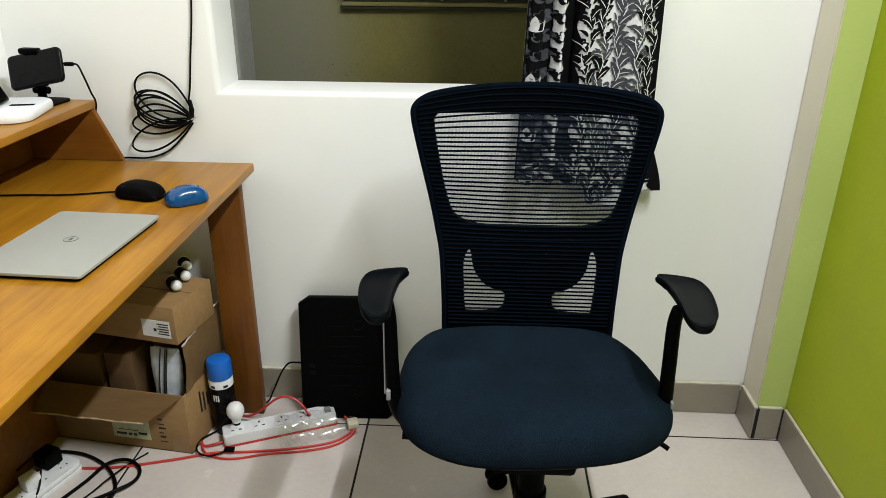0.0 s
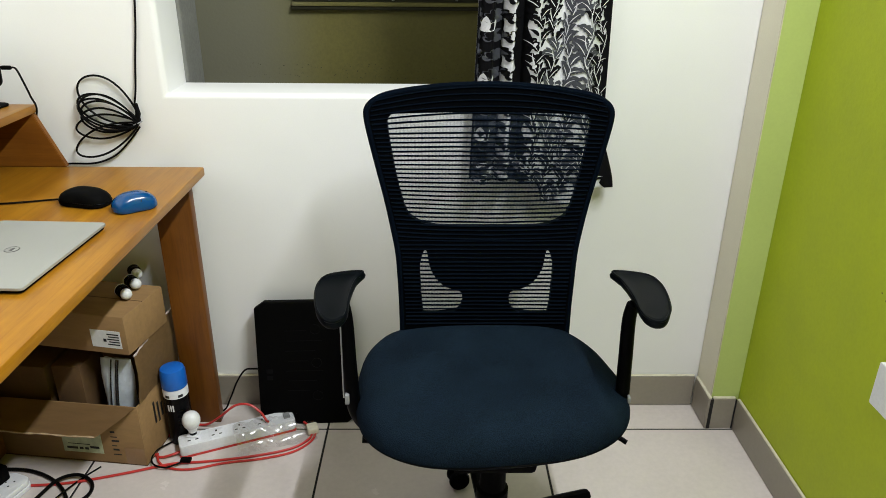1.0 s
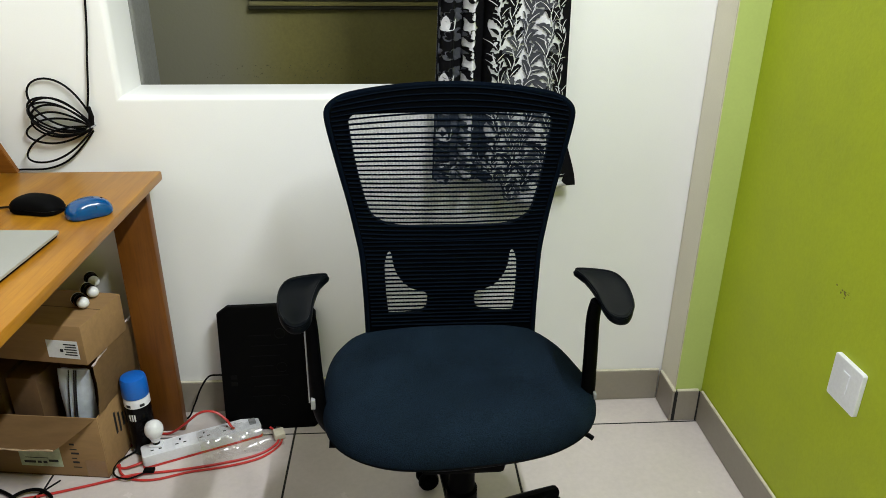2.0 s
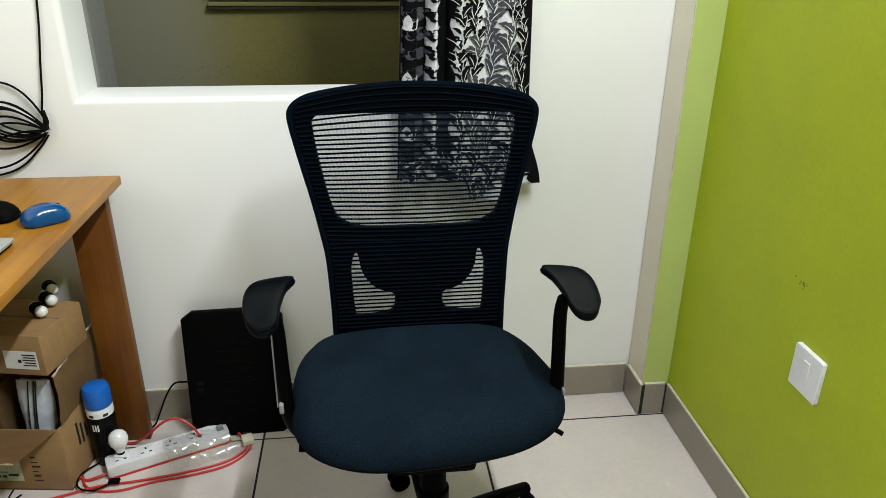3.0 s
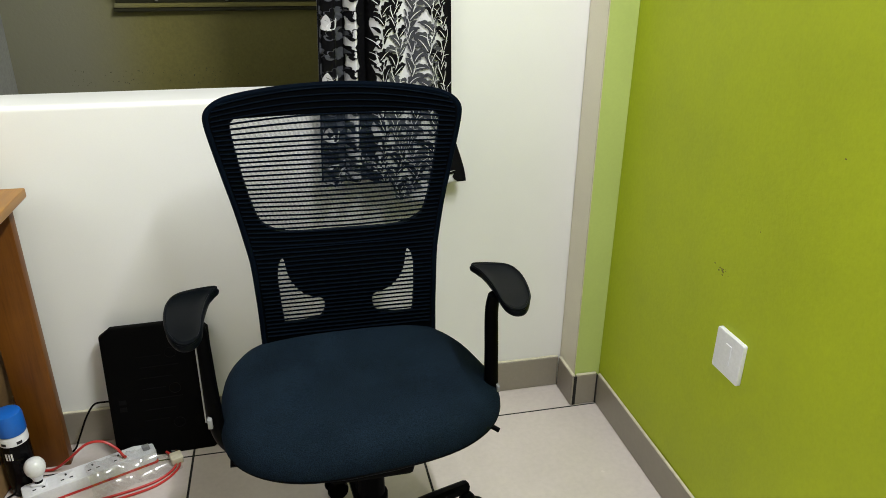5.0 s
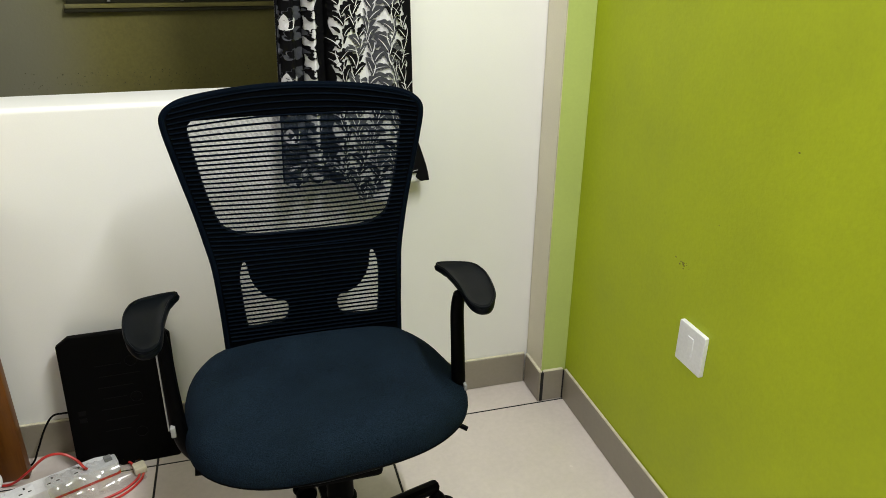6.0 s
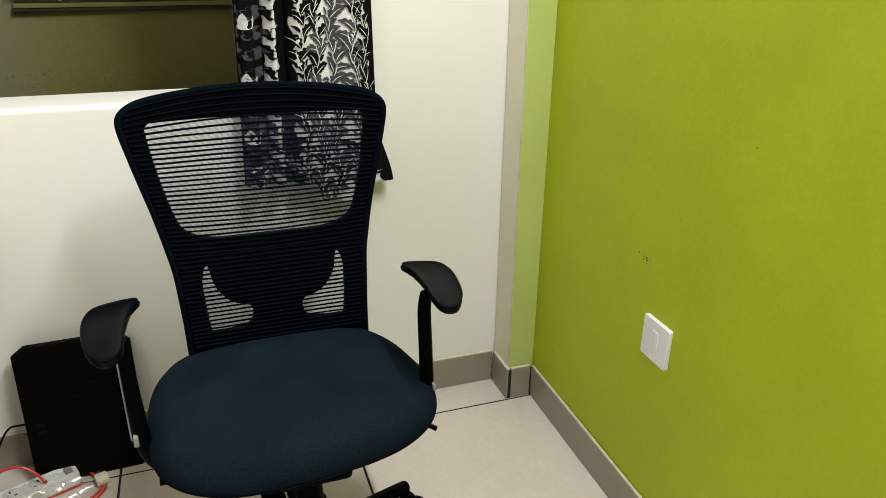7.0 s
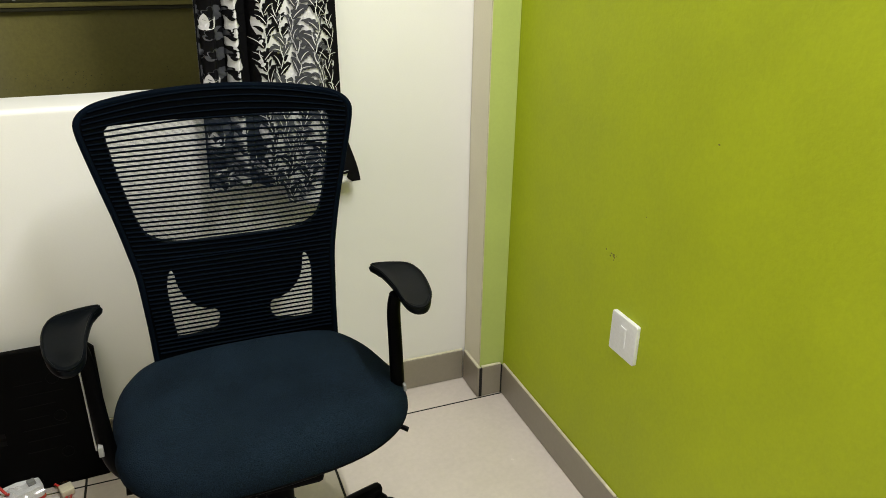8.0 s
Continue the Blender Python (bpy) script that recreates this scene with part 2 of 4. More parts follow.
def plate(outer, holes, thick, bevel):
    """A flat board in the xz plane with rounded rims and real cut-outs."""
    cu = bpy.data.curves.new("plate", "CURVE")
    cu.dimensions, cu.fill_mode, cu.extrude, cu.bevel_depth, cu.bevel_resolution = "2D", "BOTH", thick / 2 - bevel, bevel, 2
    for loop in (outer, *holes):
        sp = cu.splines.new("POLY")
        sp.points.add(len(loop) - 1)
        for q, p in zip(sp.points, loop):
            q.co = (p[0], p[1], 0, 1)
        sp.use_cyclic_u = True
    ob = new("plate", cu)
    me = bpy.data.meshes.new_from_object(ob.evaluated_get(bpy.context.evaluated_depsgraph_get()))
    bm = bmesh.new()
    bm.from_mesh(me)
    bpy.data.objects.remove(ob), bpy.data.curves.remove(cu), bpy.data.meshes.remove(me)
    bmesh.ops.remove_doubles(bm, verts=bm.verts, dist=1e-5)
    for v in bm.verts:
        v.co = Vector((v.co.x, -v.co.z, v.co.y))
    return bm


def slice_up(bm, axis, lo, hi, n):
    for i in range(1, n):
        no, co = Vector((0, 0, 0)), Vector((0, 0, 0))
        no[axis], co[axis] = 1, lo + (hi - lo) * i / n
        bmesh.ops.bisect_plane(bm, geom=bm.verts[:] + bm.edges[:] + bm.faces[:], plane_co=co, plane_no=no)
    return bm


def rounded_rect(w, h, r, n=5):
    out = []
    for cx, cy, a0 in ((w / 2 - r, h / 2 - r, 0), (-w / 2 + r, h / 2 - r, 90), (-w / 2 + r, -h / 2 + r, 180), (w / 2 - r, -h / 2 + r, 270)):
        for k in range(n + 1):
            a = radians(a0 + 90 * k / n)
            out.append((cx + r * math.cos(a), cy + r * math.sin(a)))
    return out


def slab(outline, z0, z1, soft=0.003, bm=None):
    """A lying board of any outline with softened rims."""
    cx, cy = sum(p[0] for p in outline) / len(outline), sum(p[1] for p in outline) / len(outline)

    def ring(z, inset):
        out = []
        for x, y in outline:
            d = math.hypot(x - cx, y - cy) or 1
            k = 1 - inset / d
            out.append((cx + (x - cx) * k, cy + (y - cy) * k, z))
        return out
    s = soft
    return stack([ring(z0, s), ring(z0 + 0.3 * s, 0.3 * s), ring(z0 + s, 0), ring(z1 - s, 0), ring(z1 - 0.3 * s, 0.3 * s), ring(z1, s)], bm)


# ---- the room ----
XL, XR, YN, YS, ZC = -0.9, 1.16, 0.0, -4.6, 2.8
WIN = (-0.362, 0.46, 0.921, 2.05)


def wall_with_opening(x0, x1, y0, y1, z1, win):
    bm = bmesh.new()
    wx0, wx1, wz0, wz1 = win
    xs, zs = [x0, wx0, wx1, x1], [-0.02, wz0, wz1, z1]
    v = {}
    for i, x in enumerate(xs):
        for k, z in enumerate(zs):
            for j, y in enumerate((y0, y1)):
                v[i, j, k] = bm.verts.new((x, y, z))
    for i in range(3):
        for k in range(3):
            if (i, k) != (1, 1):
                for j in (0, 1):
                    bm.faces.new((v[i, j, k], v[i + 1, j, k], v[i + 1, j, k + 1], v[i, j, k + 1]))
    for a, b in (((1, 1), (2, 1)), ((2, 1), (2, 2)), ((2, 2), (1, 2)), ((1, 2), (1, 1))):
        bm.faces.new((v[a[0], 0, a[1]], v[b[0], 0, b[1]], v[b[0], 1, b[1]], v[a[0], 1, a[1]]))
    edge = []
    for e in bm.edges:
        p, q = e.verts[0].co, e.verts[1].co
        if abs(p.y - y0) < 1e-6 and abs(q.y - y0) < 1e-6 and all(wx0 - 1e-6 <= c.x <= wx1 + 1e-6 and wz0 - 1e-6 <= c.z <= wz1 + 1e-6 for c in (p, q)):
            edge.append(e)
    bmesh.ops.bevel(bm, geom=edge, offset=0.016, segments=5, profile=0.5, affect="EDGES")
    return bm


setting("wall_north", wall_with_opening(XL - 0.15, XR + 0.15, 0.0, 0.147, ZC, WIN), "white_wall",
        "cream painted wall with a deep unglazed window opening", "wall")
outer = wall_with_opening(XL - 0.15, XR + 0.15, 0.147, 0.285, ZC, (WIN[0] + 0.006, WIN[1] - 0.006, 0.80, 2.06))
setting("outer_window_reveal", outer, "cement", "grey cement outer lining of the window opening", "wall")
setting("wall_east", box((XR, YS - 0.15, -0.02), (XR + 0.15, 0.0, ZC)), "lime_wall", "lime green painted wall with small stains", "wall")
setting("wall_west", box((XL - 0.15, YS - 0.15, -0.02), (XL, 0.0, ZC)), "white_wall", "cream painted side wall beside the desk", "wall")
setting("wall_south", box((XL, YS - 0.15, -0.02), (XR, YS, ZC)), "back_wall", "unseen closing wall, darkened to cut bounced light", "wall")
setting("ceiling", box((XL, YS, ZC), (XR, 0.0, ZC + 0.12)), "ceiling", "unseen plain ceiling, toned down to cut bounced light", "ceiling")

# corner pilaster: cream, its side's shade painted in beige, pale lime on its front
pil = setting("corner_pilaster", box((1.083, -0.108, 0.0), (XR, 0.0, ZC), 0.002), "white_wall", "cream corner pilaster with a pale lime front", "pilaster")
part("shade_tinted_side", box((1.0805, -0.1075, 0.1), (1.0828, -0.001, ZC)), "beige", pil, "cream side with its beige shade put into the colour")
part("paint_edge", box((1.0803, -0.1112, 0.1), (1.0834, -0.1077, ZC), 0.0008), "cream_grout", pil, "thin cream bead of filler")
part("painted_front", box((1.0835, -0.1105, 0.0), (XR - 0.001, -0.1082, ZC)), "pale_lime", pil, "pale lime painted face")

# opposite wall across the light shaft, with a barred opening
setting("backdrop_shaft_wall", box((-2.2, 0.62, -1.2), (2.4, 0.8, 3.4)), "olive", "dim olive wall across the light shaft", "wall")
ob = thing("shaft_window", (-0.155, 0.62, 1.068), "dark olive barred window across the light shaft", "window")
part("ledge", box((0, -0.022, 0.0), (1.5, 0, 0.011), 0.002), "dark_metal", ob)
part("frame", box((0.004, -0.026, 0.0115), (1.5, -0.004, 0.024), 0.002), "olive", ob)
part("track", box((0.008, -0.018, 0.0245), (1.5, -0.004, 0.040), 0.001), "dark_metal", ob)
part("upper_rail", box((0.008, -0.024, 0.0405), (1.5, -0.004, 0.050), 0.002), "olive", ob)
part("panel", box((0.012, -0.012, 0.055), (1.5, -0.003, 0.9), 0.002), "dark_metal", ob)
for i in range(7):
    part("bar", box((0.12 + 0.2 * i, -0.034, 0.03), (0.128 + 0.2 * i, -0.026, 0.9)), "cement", ob)
for i in range(3):
    part("rod", sweep([(0.01, -0.04, 0.062 + 0.03 * i), (1.5, -0.04, 0.062 + 0.03 * i)], 0.004, 6), "olive", ob)

# grime gathered low on the shaft wall
rng = random.Random(11)
bm = bmesh.new()
for k in range(170):
    x, z, r = rng.uniform(-0.33, 0.50), 0.85 + 0.05 * rng.random() ** 1.3, rng.uniform(0.0006, 0.0017)
    ring = [(x + r * rng.uniform(0.6, 1.4) * math.cos(1.0472 * i), z + r * rng.uniform(0.6, 1.4) * math.sin(1.0472 * i)) for i in range(6)]
    stack([[(a, 0.6199, b) for a, b in ring], [(x + (a - x) * 0.6, 0.6188, z + (b - z) * 0.6) for a, b in ring]], bm)
tagged(new("grime", finish("grime", bm, M["grime"])), "dark grime specks low on the olive wall", "grime", "", "stuff")

# curtain over the window's end: folds hang from above, printed with scrolling leaves
CUR = thing("curtain", (0.0, 0.0, 0.0), "black grey and white leaf-print curtain hanging in folds", "curtain")
CX0, CX1, CW = 0.400, 0.712, 0.44
STRETCH = CW / (CX1 - CX0)


def step(a, b, v):
    k = max(0.0, min(1.0, (v - a) / (b - a)))
    return k * k * (3 - 2 * k)


def cloth(s, z):
    """Point of the cloth: s along its width in metres of cloth, z the height."""
    u = s / CW
    ph = 2 * math.pi * (6.2 * u if u < 0.42 else 2.604 + 2.6 * (u - 0.42))
    amp = 0.020 - 0.006 * step(0.36, 0.55, u) + 0.004 * math.sin(3 * z + 6 * u)
    low = max(0.0, 1.15 - z)
    x = CX0 + (CX1 - CX0) * u + 0.0030 * math.sin(2 * ph + 0.5) * step(1.0, 0.85, u)
    x += low * (0.055 * u - 0.030) + 0.034 * step(0.90, 1.0, u) * step(0.86, 0.69, z)
    y = -0.050 + amp * math.sin(ph + 0.9 + 0.3 * math.sin(4 * z)) - 0.006 * math.sin(9 * u + 3 * z) - 0.012 * step(0.8, 1.0, u) * step(0.85, 0.68, z)
    return Vector((x, y, z))


def cloth_bottom(s):
    u = s / CW
    return 0.714 - 0.062 * step(0.52, 0.56, u) + 0.040 * step(0.86, 0.94, u) - 0.003 * math.sin(17 * u)


def cloth_normal(s, z):
    a, b = cloth(s + 0.002, z) - cloth(s - 0.002, z), cloth(s, z + 0.002) - cloth(s, z - 0.002)
    return -a.cross(b).normalized() if a.cross(b).y > 0 else a.cross(b).normalized()


def on_cloth(bm, s, z, lift):
    s = min(max(s, 0.0005), CW - 0.0005)
    z = max(z, cloth_bottom(s) + 0.001)
    return bm.verts.new(cloth(s, z) + cloth_normal(s, z) * lift)


bm = bmesh.new()
NS, NZ = 150, 40
rows = []
for i in range(NS + 1):
    s = CW * i / NS
    zb = cloth_bottom(s)
    rows.append([bm.verts.new(cloth(s, zb + (2.25 - zb) * (j / NZ) ** 1.4)) for j in range(NZ + 1)])
for a, b in zip(rows, rows[1:]):
    for j in range(NZ):
        bm.faces.new((a[j], b[j], b[j + 1], a[j + 1]))
cl = part("cloth", bm, "cloth_white", CUR, "white ground cloth", 80)
md = cl.modifiers.new("thick", "SOLIDIFY")
md.thickness, md.offset = 0.0012, 1


def leaflet(bm, s0, z0, ang, length, width, curl, lift, lobes=0, lean=0.0):
    """One curved, pointed leaflet of the print; lobes scallop its edges, lean makes the outer side of the bend wider."""
    n, x, z, rows = (26 if lobes else 8), 0.0, z0, []
    side = 1 if curl < 0 else -1
    for i in range(n + 1):
        t = i / n
        w = width * math.sin(math.pi * (0.03 + 0.97 * t) ** 0.85) ** 0.8 + 0.0002
        if lobes:
            w *= 0.56 + 0.44 * abs(math.sin(math.pi * lobes * t ** 0.9)) ** 0.7
        r = []
        for sg in (1, -1):
            k = sg * w * (1 + lean * (1 if sg == side else -1))
            r.append(on_cloth(bm, s0 + STRETCH * (x - k * math.sin(ang)), z + k * math.cos(ang), lift))
        rows.append(r)
        ang += curl / n * (0.2 + 1.6 * t * t)
        x += length / n * math.cos(ang)
        z += length / n * math.sin(ang)
    for r, q in zip(rows, rows[1:]):
        bm.faces.new((r[0], r[1], q[1], q[0]))


def acanthus(bm, veins, s0, z0, ang, size, hook, lift):
    """A lobed, hooked leaf with a pale vein along it."""
    leaflet(bm, s0, z0, ang, size, size * 0.25, hook, lift, 4.5, 0.30)
    if veins:
        leaflet(veins, s0 + 0.06 * STRETCH * size * math.cos(ang), z0 + 0.06 * size * math.sin(ang), ang, size * 0.66, 0.0006, hook * 0.55, 0.0048)


def band(bm, u0, u1, lift, ph):
    """A black upright band of the print with wavy, leafy edges."""
    rows, n = [], 34
    for j in range(121):
        k = j / 120
        wave = 0.006 * math.sin(75 * k + ph) + 0.004 * math.sin(190 * k + 2 * ph)
        sa = CW * u0 + wave if u0 > 0.01 else -0.0018
        sb = CW * u1 - 0.006 * math.sin(68 * k + 1.7 * ph) if u1 < 0.99 else CW + 0.0014
        r = []
        for i in range(n + 1):
            s = sa + (sb - sa) * i / n
            zb = cloth_bottom(s) + 0.001
            z = zb + (1.6 - zb) * k
            r.append(bm.verts.new(cloth(s, z) + cloth_normal(s, z) * lift))
        rows.append(r)
    for p, q in zip(rows, rows[1:]):
        for i in range(n):
            bm.faces.new((p[i], p[i + 1], q[i + 1], q[i]))


rng = random.Random(5)
black, grey, white = bmesh.new(), bmesh.new(), bmesh.new()
band(black, 0.0, 0.205, 0.0026, 0.4)
band(black, 0.285, 0.400, 0.0026, 2.2)
band(black, 0.945, 0.999, 0.0026, 1.1)
# upright scrolls on the white panel: a winding stem, lobed leaves by turns to either side, small commas between
for col, (u, ink) in enumerate(((0.455, black), (0.570, grey), (0.700, grey), (0.825, grey), (0.925, black))):
    z, k = 0.640 + 0.017 * col, 0
    while z < 1.60:
        sway = math.sin(z * 48 + 1.9 * col)
        s0 = CW * (u + 0.022 * sway)
        side = 1 if k % 2 else -1
        dest = black if rng.random() < 0.25 else ink
        lift = 0.0034 + 0.0003 * ((k + col) % 3)
        acanthus(dest, white, s0, z, math.pi / 2 - side * rng.uniform(0.15, 0.75), rng.uniform(0.036, 0.052), -side * rng.uniform(0.9, 1.9), lift)
        if k % 3 == 0:
            acanthus(ink, white, s0, z + 0.008, math.pi / 2 + side * rng.uniform(0.5, 1.1), rng.uniform(0.024, 0.034), side * rng.uniform(1.4, 2.6), lift + 0.0001)
        leaflet(dest, s0 - 0.012 * side, z + 0.010, math.pi / 2 + side * rng.uniform(-0.3, 0.9), rng.uniform(0.016, 0.024), 0.0036, side * rng.uniform(1.6, 3.2), 0.0044)
        leaflet(white, s0, z - 0.006, math.pi / 2 + 0.35 * side, 0.030, 0.0008, -0.7 * side, 0.0050)
        z += rng.uniform(0.021, 0.029)
        k += 1
# black strip: grey leaves and pale flowers
for k in range(22):
    z0 = 0.650 + 0.043 * k
    for u, side in ((0.045, -1), (0.075, 1), (0.135, 1)):
        acanthus(grey, None, CW * u, z0 + 0.02 * side, math.pi / 2 - side * rng.uniform(0.4, 0.9), 0.044 * rng.uniform(0.85, 1.1), -side * rng.uniform(1.4, 2.4), 0.0034 + 0.0003 * (k % 3))
    if k % 3 == 1:
        for d in (-0.7, 0.0, 0.7):
            leaflet(white, CW * 0.075, z0, math.pi / 2 + d, 0.034, 0.0065, -0.8 * d, 0.0048 + 0.0002 * d)
    # narrow white strip between the black bands
    for side in (-1, 1):
        acanthus(black, None, CW * 0.245, z0 + 0.018 * side, math.pi / 2 - side * rng.uniform(0.3, 0.8), 0.038 * rng.uniform(0.8, 1.1), -side * rng.uniform(1.4, 2.4), 0.0034 + 0.0003 * (k % 3))
# border of small scrolls along the hem
for k in range(60):
    s = CW * (0.01 + 0.40 * k / 59)
    leaflet(white if k % 2 else grey, s, cloth_bottom(s) + rng.uniform(0.004, 0.052), rng.uniform(0.2, 2.9), rng.uniform(0.016, 0.026), rng.uniform(0.0016, 0.003), rng.choice((-1, 1)) * rng.uniform(1.5, 3.0), 0.0048)
tagged(part("black_print", black, "cloth_black", CUR, "black leaf print", 80), kind="stuff")
tagged(part("grey_print", grey, "cloth_grey", CUR, "grey leaf print", 80), kind="stuff")
tagged(part("white_stem_print", white, "cloth_white", CUR, "thin white stems of the print", 80), kind="stuff")

# skirting of separate tiles, a cream bead of grout along the top
SK = 0.1


def skirting(name, pieces, label):
    root = tagged(new(name), label, "baseboard", "", "structure")
    for lo, hi in pieces:
        part("skirting_tile", box(lo, hi, 0.0012, 1), "skirting", root)
        part("grout_bead", box((lo[0] + 0.0005, lo[1] + 0.0005, hi[2] + 0.0002), (hi[0] - 0.0005, hi[1] - 0.0005, hi[2] + 0.0045), 0.0015, 1), "cream_grout", root)
    return root


row = [(-0.897, -0.6015), (-0.5985, -0.0015), (0.0015, 0.5985), (0.6015, 1.0705)]
skirting("baseboard_north", [((a, -0.0105, 0.001), (b, -0.001, SK)) for a, b in row], "grey-beige tile skirting along the cream wall")
skirting("baseboard_pilaster", [((1.0715, -0.1215, 0.001), (1.0822, -0.012, SK)), ((1.0852, -0.1215, 0.001), (1.1485, -0.1115, SK))], "grey tile skirting round the pilaster")
row = [(-0.715, -0.1235), (-1.318, -0.718), (-1.921, -1.321), (-4.59, -1.924)]
skirting("baseboard_east", [((1.1505, a, 0.001), (1.159, b, SK)) for a, b in row], "grey tile skirting under the lime wall")
bm = box((1.0775, -0.1228, 0.002), (1.0864, -0.1115, SK - 0.001))
box((1.1474, -0.1245, 0.002), (1.1507, -0.112, SK - 0.001), 0, 2, bm)
setting("trim_skirting_joint", bm, "grout", "dark open joints at the skirting corners", "joint")

# floor of 0.6 m tiles with dark joints
floor = setting("floor", box((XL - 0.1, YS - 0.1, -0.06), (XR + 0.1, 0.02, -0.0014)), "grout", "glossy grey-beige tiled floor with dark joints", "floor")
J = 0.0028
xs = [XL - 0.05, -0.6, 0.0, 0.6, XR + 0.04]
ys = [0.0, -0.124, -0.724, -1.324, -1.924, -2.524, -3.124, -3.724, -4.324, YS - 0.05]
for x0, x1 in zip(xs, xs[1:]):
    for y1, y0 in zip(ys, ys[1:]):
        part("tile", box((x0 + J, y0 + J, -0.011), (x1 - J, y1 - J, 0.0), 0.0012, 1), "tile", floor)


# ---- office chair ----
def back_y(x, z):
    return 0.185 + 0.182 * (z - 0.45) - 0.022 * (x / 0.25) ** 2 - 0.012 * math.exp(-((z - 0.6) / 0.09) ** 2)


HALF = [(0.44, 0.183), (0.48, 0.184), (0.55, 0.1855), (0.64, 0.191), (0.70, 0.202), (0.765, 0.216), (0.825, 0.231), (0.883, 0.245), (0.93, 0.255),
        (0.952, 0.254), (0.968, 0.238), (0.979, 0.208), (0.988, 0.146), (0.994, 0.073), (0.996, 0.0)]


def half_width(z):
    for (z0, w0), (z1, w1) in zip(HALF, HALF[1:]):
        if z <= z1:
            return w0 + (w1 - w0) * max(0, (z - z0) / (z1 - z0))
    return 0.0


def office_chair():
    ch = thing("office_chair", (0.4165, -0.56, 0.0), "black mesh-back office chair with padded seat and curved arms", "chair", 0.4)
    right = [(w, z) for z, w in HALF]
    outline = [(p.x, p.y) for p in smooth_path([(x, z, 0) for x, z in right[:-1]] + [(-x, z, 0) for x, z in right[::-1]], 5)]
    top = [(0.197, 0.944), (0.212, 0.938), (0.217, 0.922), (0.208, 0.86), (0.194, 0.79), (0.178, 0.738), (0.160, 0.718), (0.130, 0.705), (0.08, 0.699)]
    top = [(p.x, p.y) for p in smooth_path([(x, z, 0) for x, z in top] + [(-x, z, 0) for x, z in top[::-1]], 5, True)]
    low = [(0.126, 0.646), (0.132, 0.656), (0.142, 0.650), (0.149, 0.625), (0.149, 0.598), (0.144, 0.52), (0.133, 0.506), (0.07, 0.508), (0.051, 0.525), (0.052, 0.558), (0.088, 0.573), (0.111, 0.597), (0.122, 0.622)]
    low_r = [(p.x, p.y) for p in smooth_path([(x, z, 0) for x, z in low], 4, True)]
    low_l = [(-x, z) for x, z in low_r]
    bm = plate(outline, [top, low_r, low_l], 0.016, 0.004)
    slice_up(bm, 0, -0.27, 0.27, 14)
    slice_up(bm, 2, 0.44, 1.0, 14)
    for v in bm.verts:
        v.co.y += back_y(v.co.x, v.co.z) + 0.0108
    back = part("backrest_frame", bm, "frame_cloth", ch, "navy black frame with three cut-outs")
    # rolled rim round the frame
    rim = [Vector((x, back_y(x, z) + 0.010, z)) for x, z in outline]
    part("rim", sweep(rim, 0.0080, 8), "mesh", back)
    # woven strands, drawn level across the frame
    bm = bmesh.new()
    rng = random.Random(2)
    z = 0.487
    while z < 0.966:
        w = half_width(z) - 0.007
        thick = 0.0043 * rng.uniform(0.9, 1.1)
        wob, ph = rng.uniform(0.0001, 0.0004), rng.uniform(0, 6)
        up, dn = [], []
        for k in range(25):
            x = -w + 2 * w * k / 24
            zz = z + wob * math.sin(9 * x / w + ph) + 0.030 * (1 - (x / 0.255) ** 2) * max(0.0, (z - 0.90) / 0.066) - 0.0105 * (1 - (x / w) ** 2) * (0.5 if z < 0.68 else min(1.0, max(0.0, (0.93 - z) / 0.17)))
            y = back_y(x, zz)
            dn.append([bm.verts.new((x, y + dy, zz + dz)) for dy, dz in ((0.0022, -thick / 2), (-0.0005, 0), (0.0022, thick / 2))])
        for a, b in zip(dn, dn[1:]):
            for j in range(3):
                bm.faces.new((a[j], b[j], b[(j + 1) % 3], a[(j + 1) % 3]))
        z += 0.0090
    part("woven_mesh", bm, "mesh", ch, "dark see-through mesh of level strands", 80)
    bm = bmesh.new()
    for i in range(-150, 151):
        x = i * 0.00165
        zs = [z for z in (0.49 + 0.012 * k for k in range(42)) if half_width(z) > abs(x) + 0.009]
        if len(zs) > 2:
            pr = [(bm.verts.new((x - 0.00036, back_y(x, z) + 0.0040, z)), bm.verts.new((x + 0.00036, back_y(x, z) + 0.0040, z))) for z in zs]
            for a, b in zip(pr, pr[1:]):
                bm.faces.new((a[0], a[1], b[1], b[0]))
    part("mesh_threads", bm, "mesh_thread", ch, "fine upright threads of the mesh", 80)
    # lumbar support and spine behind the mesh
    pts = [(x, back_y(x, 0.63 + 0.5 * x * x) + 0.028, 0.62 + 0.6 * x * x) for x in (-0.12, -0.06, 0, 0.06, 0.12)]
    part("lumbar_support", sweep(smooth_path(pts, 5), 0.030, 10, flat=0.35), "plastic", ch)
    pts = [(0, 0.10, 0.36), (0, 0.20, 0.37), (0, 0.25, 0.42), (0, 0.262, 0.52), (0, 0.262, 0.64)]
    part("spine", sweep(smooth_path(pts, 6), 0.030, 10), "plastic", ch)
    # padded seat
    half = [(0.0, -0.199), (0.09, -0.196), (0.163, -0.181), (0.222, -0.148), (0.259, -0.100), (0.2725, -0.036), (0.269, 0.03), (0.257, 0.104), (0.227, 0.172), (0.178, 0.219), (0.09, 0.238), (0.0, 0.24)]
    turn = Matrix.Rotation(radians(4.8), 3, "Z")
    rim_line = [((turn @ p).x - 0.06 * max(0.0, p.y), (turn @ p).y) for p in smooth_path([(x, y, 0) for x, y in half] + [(-x, y, 0) for x, y in half[-2:0:-1]], 4, True)]

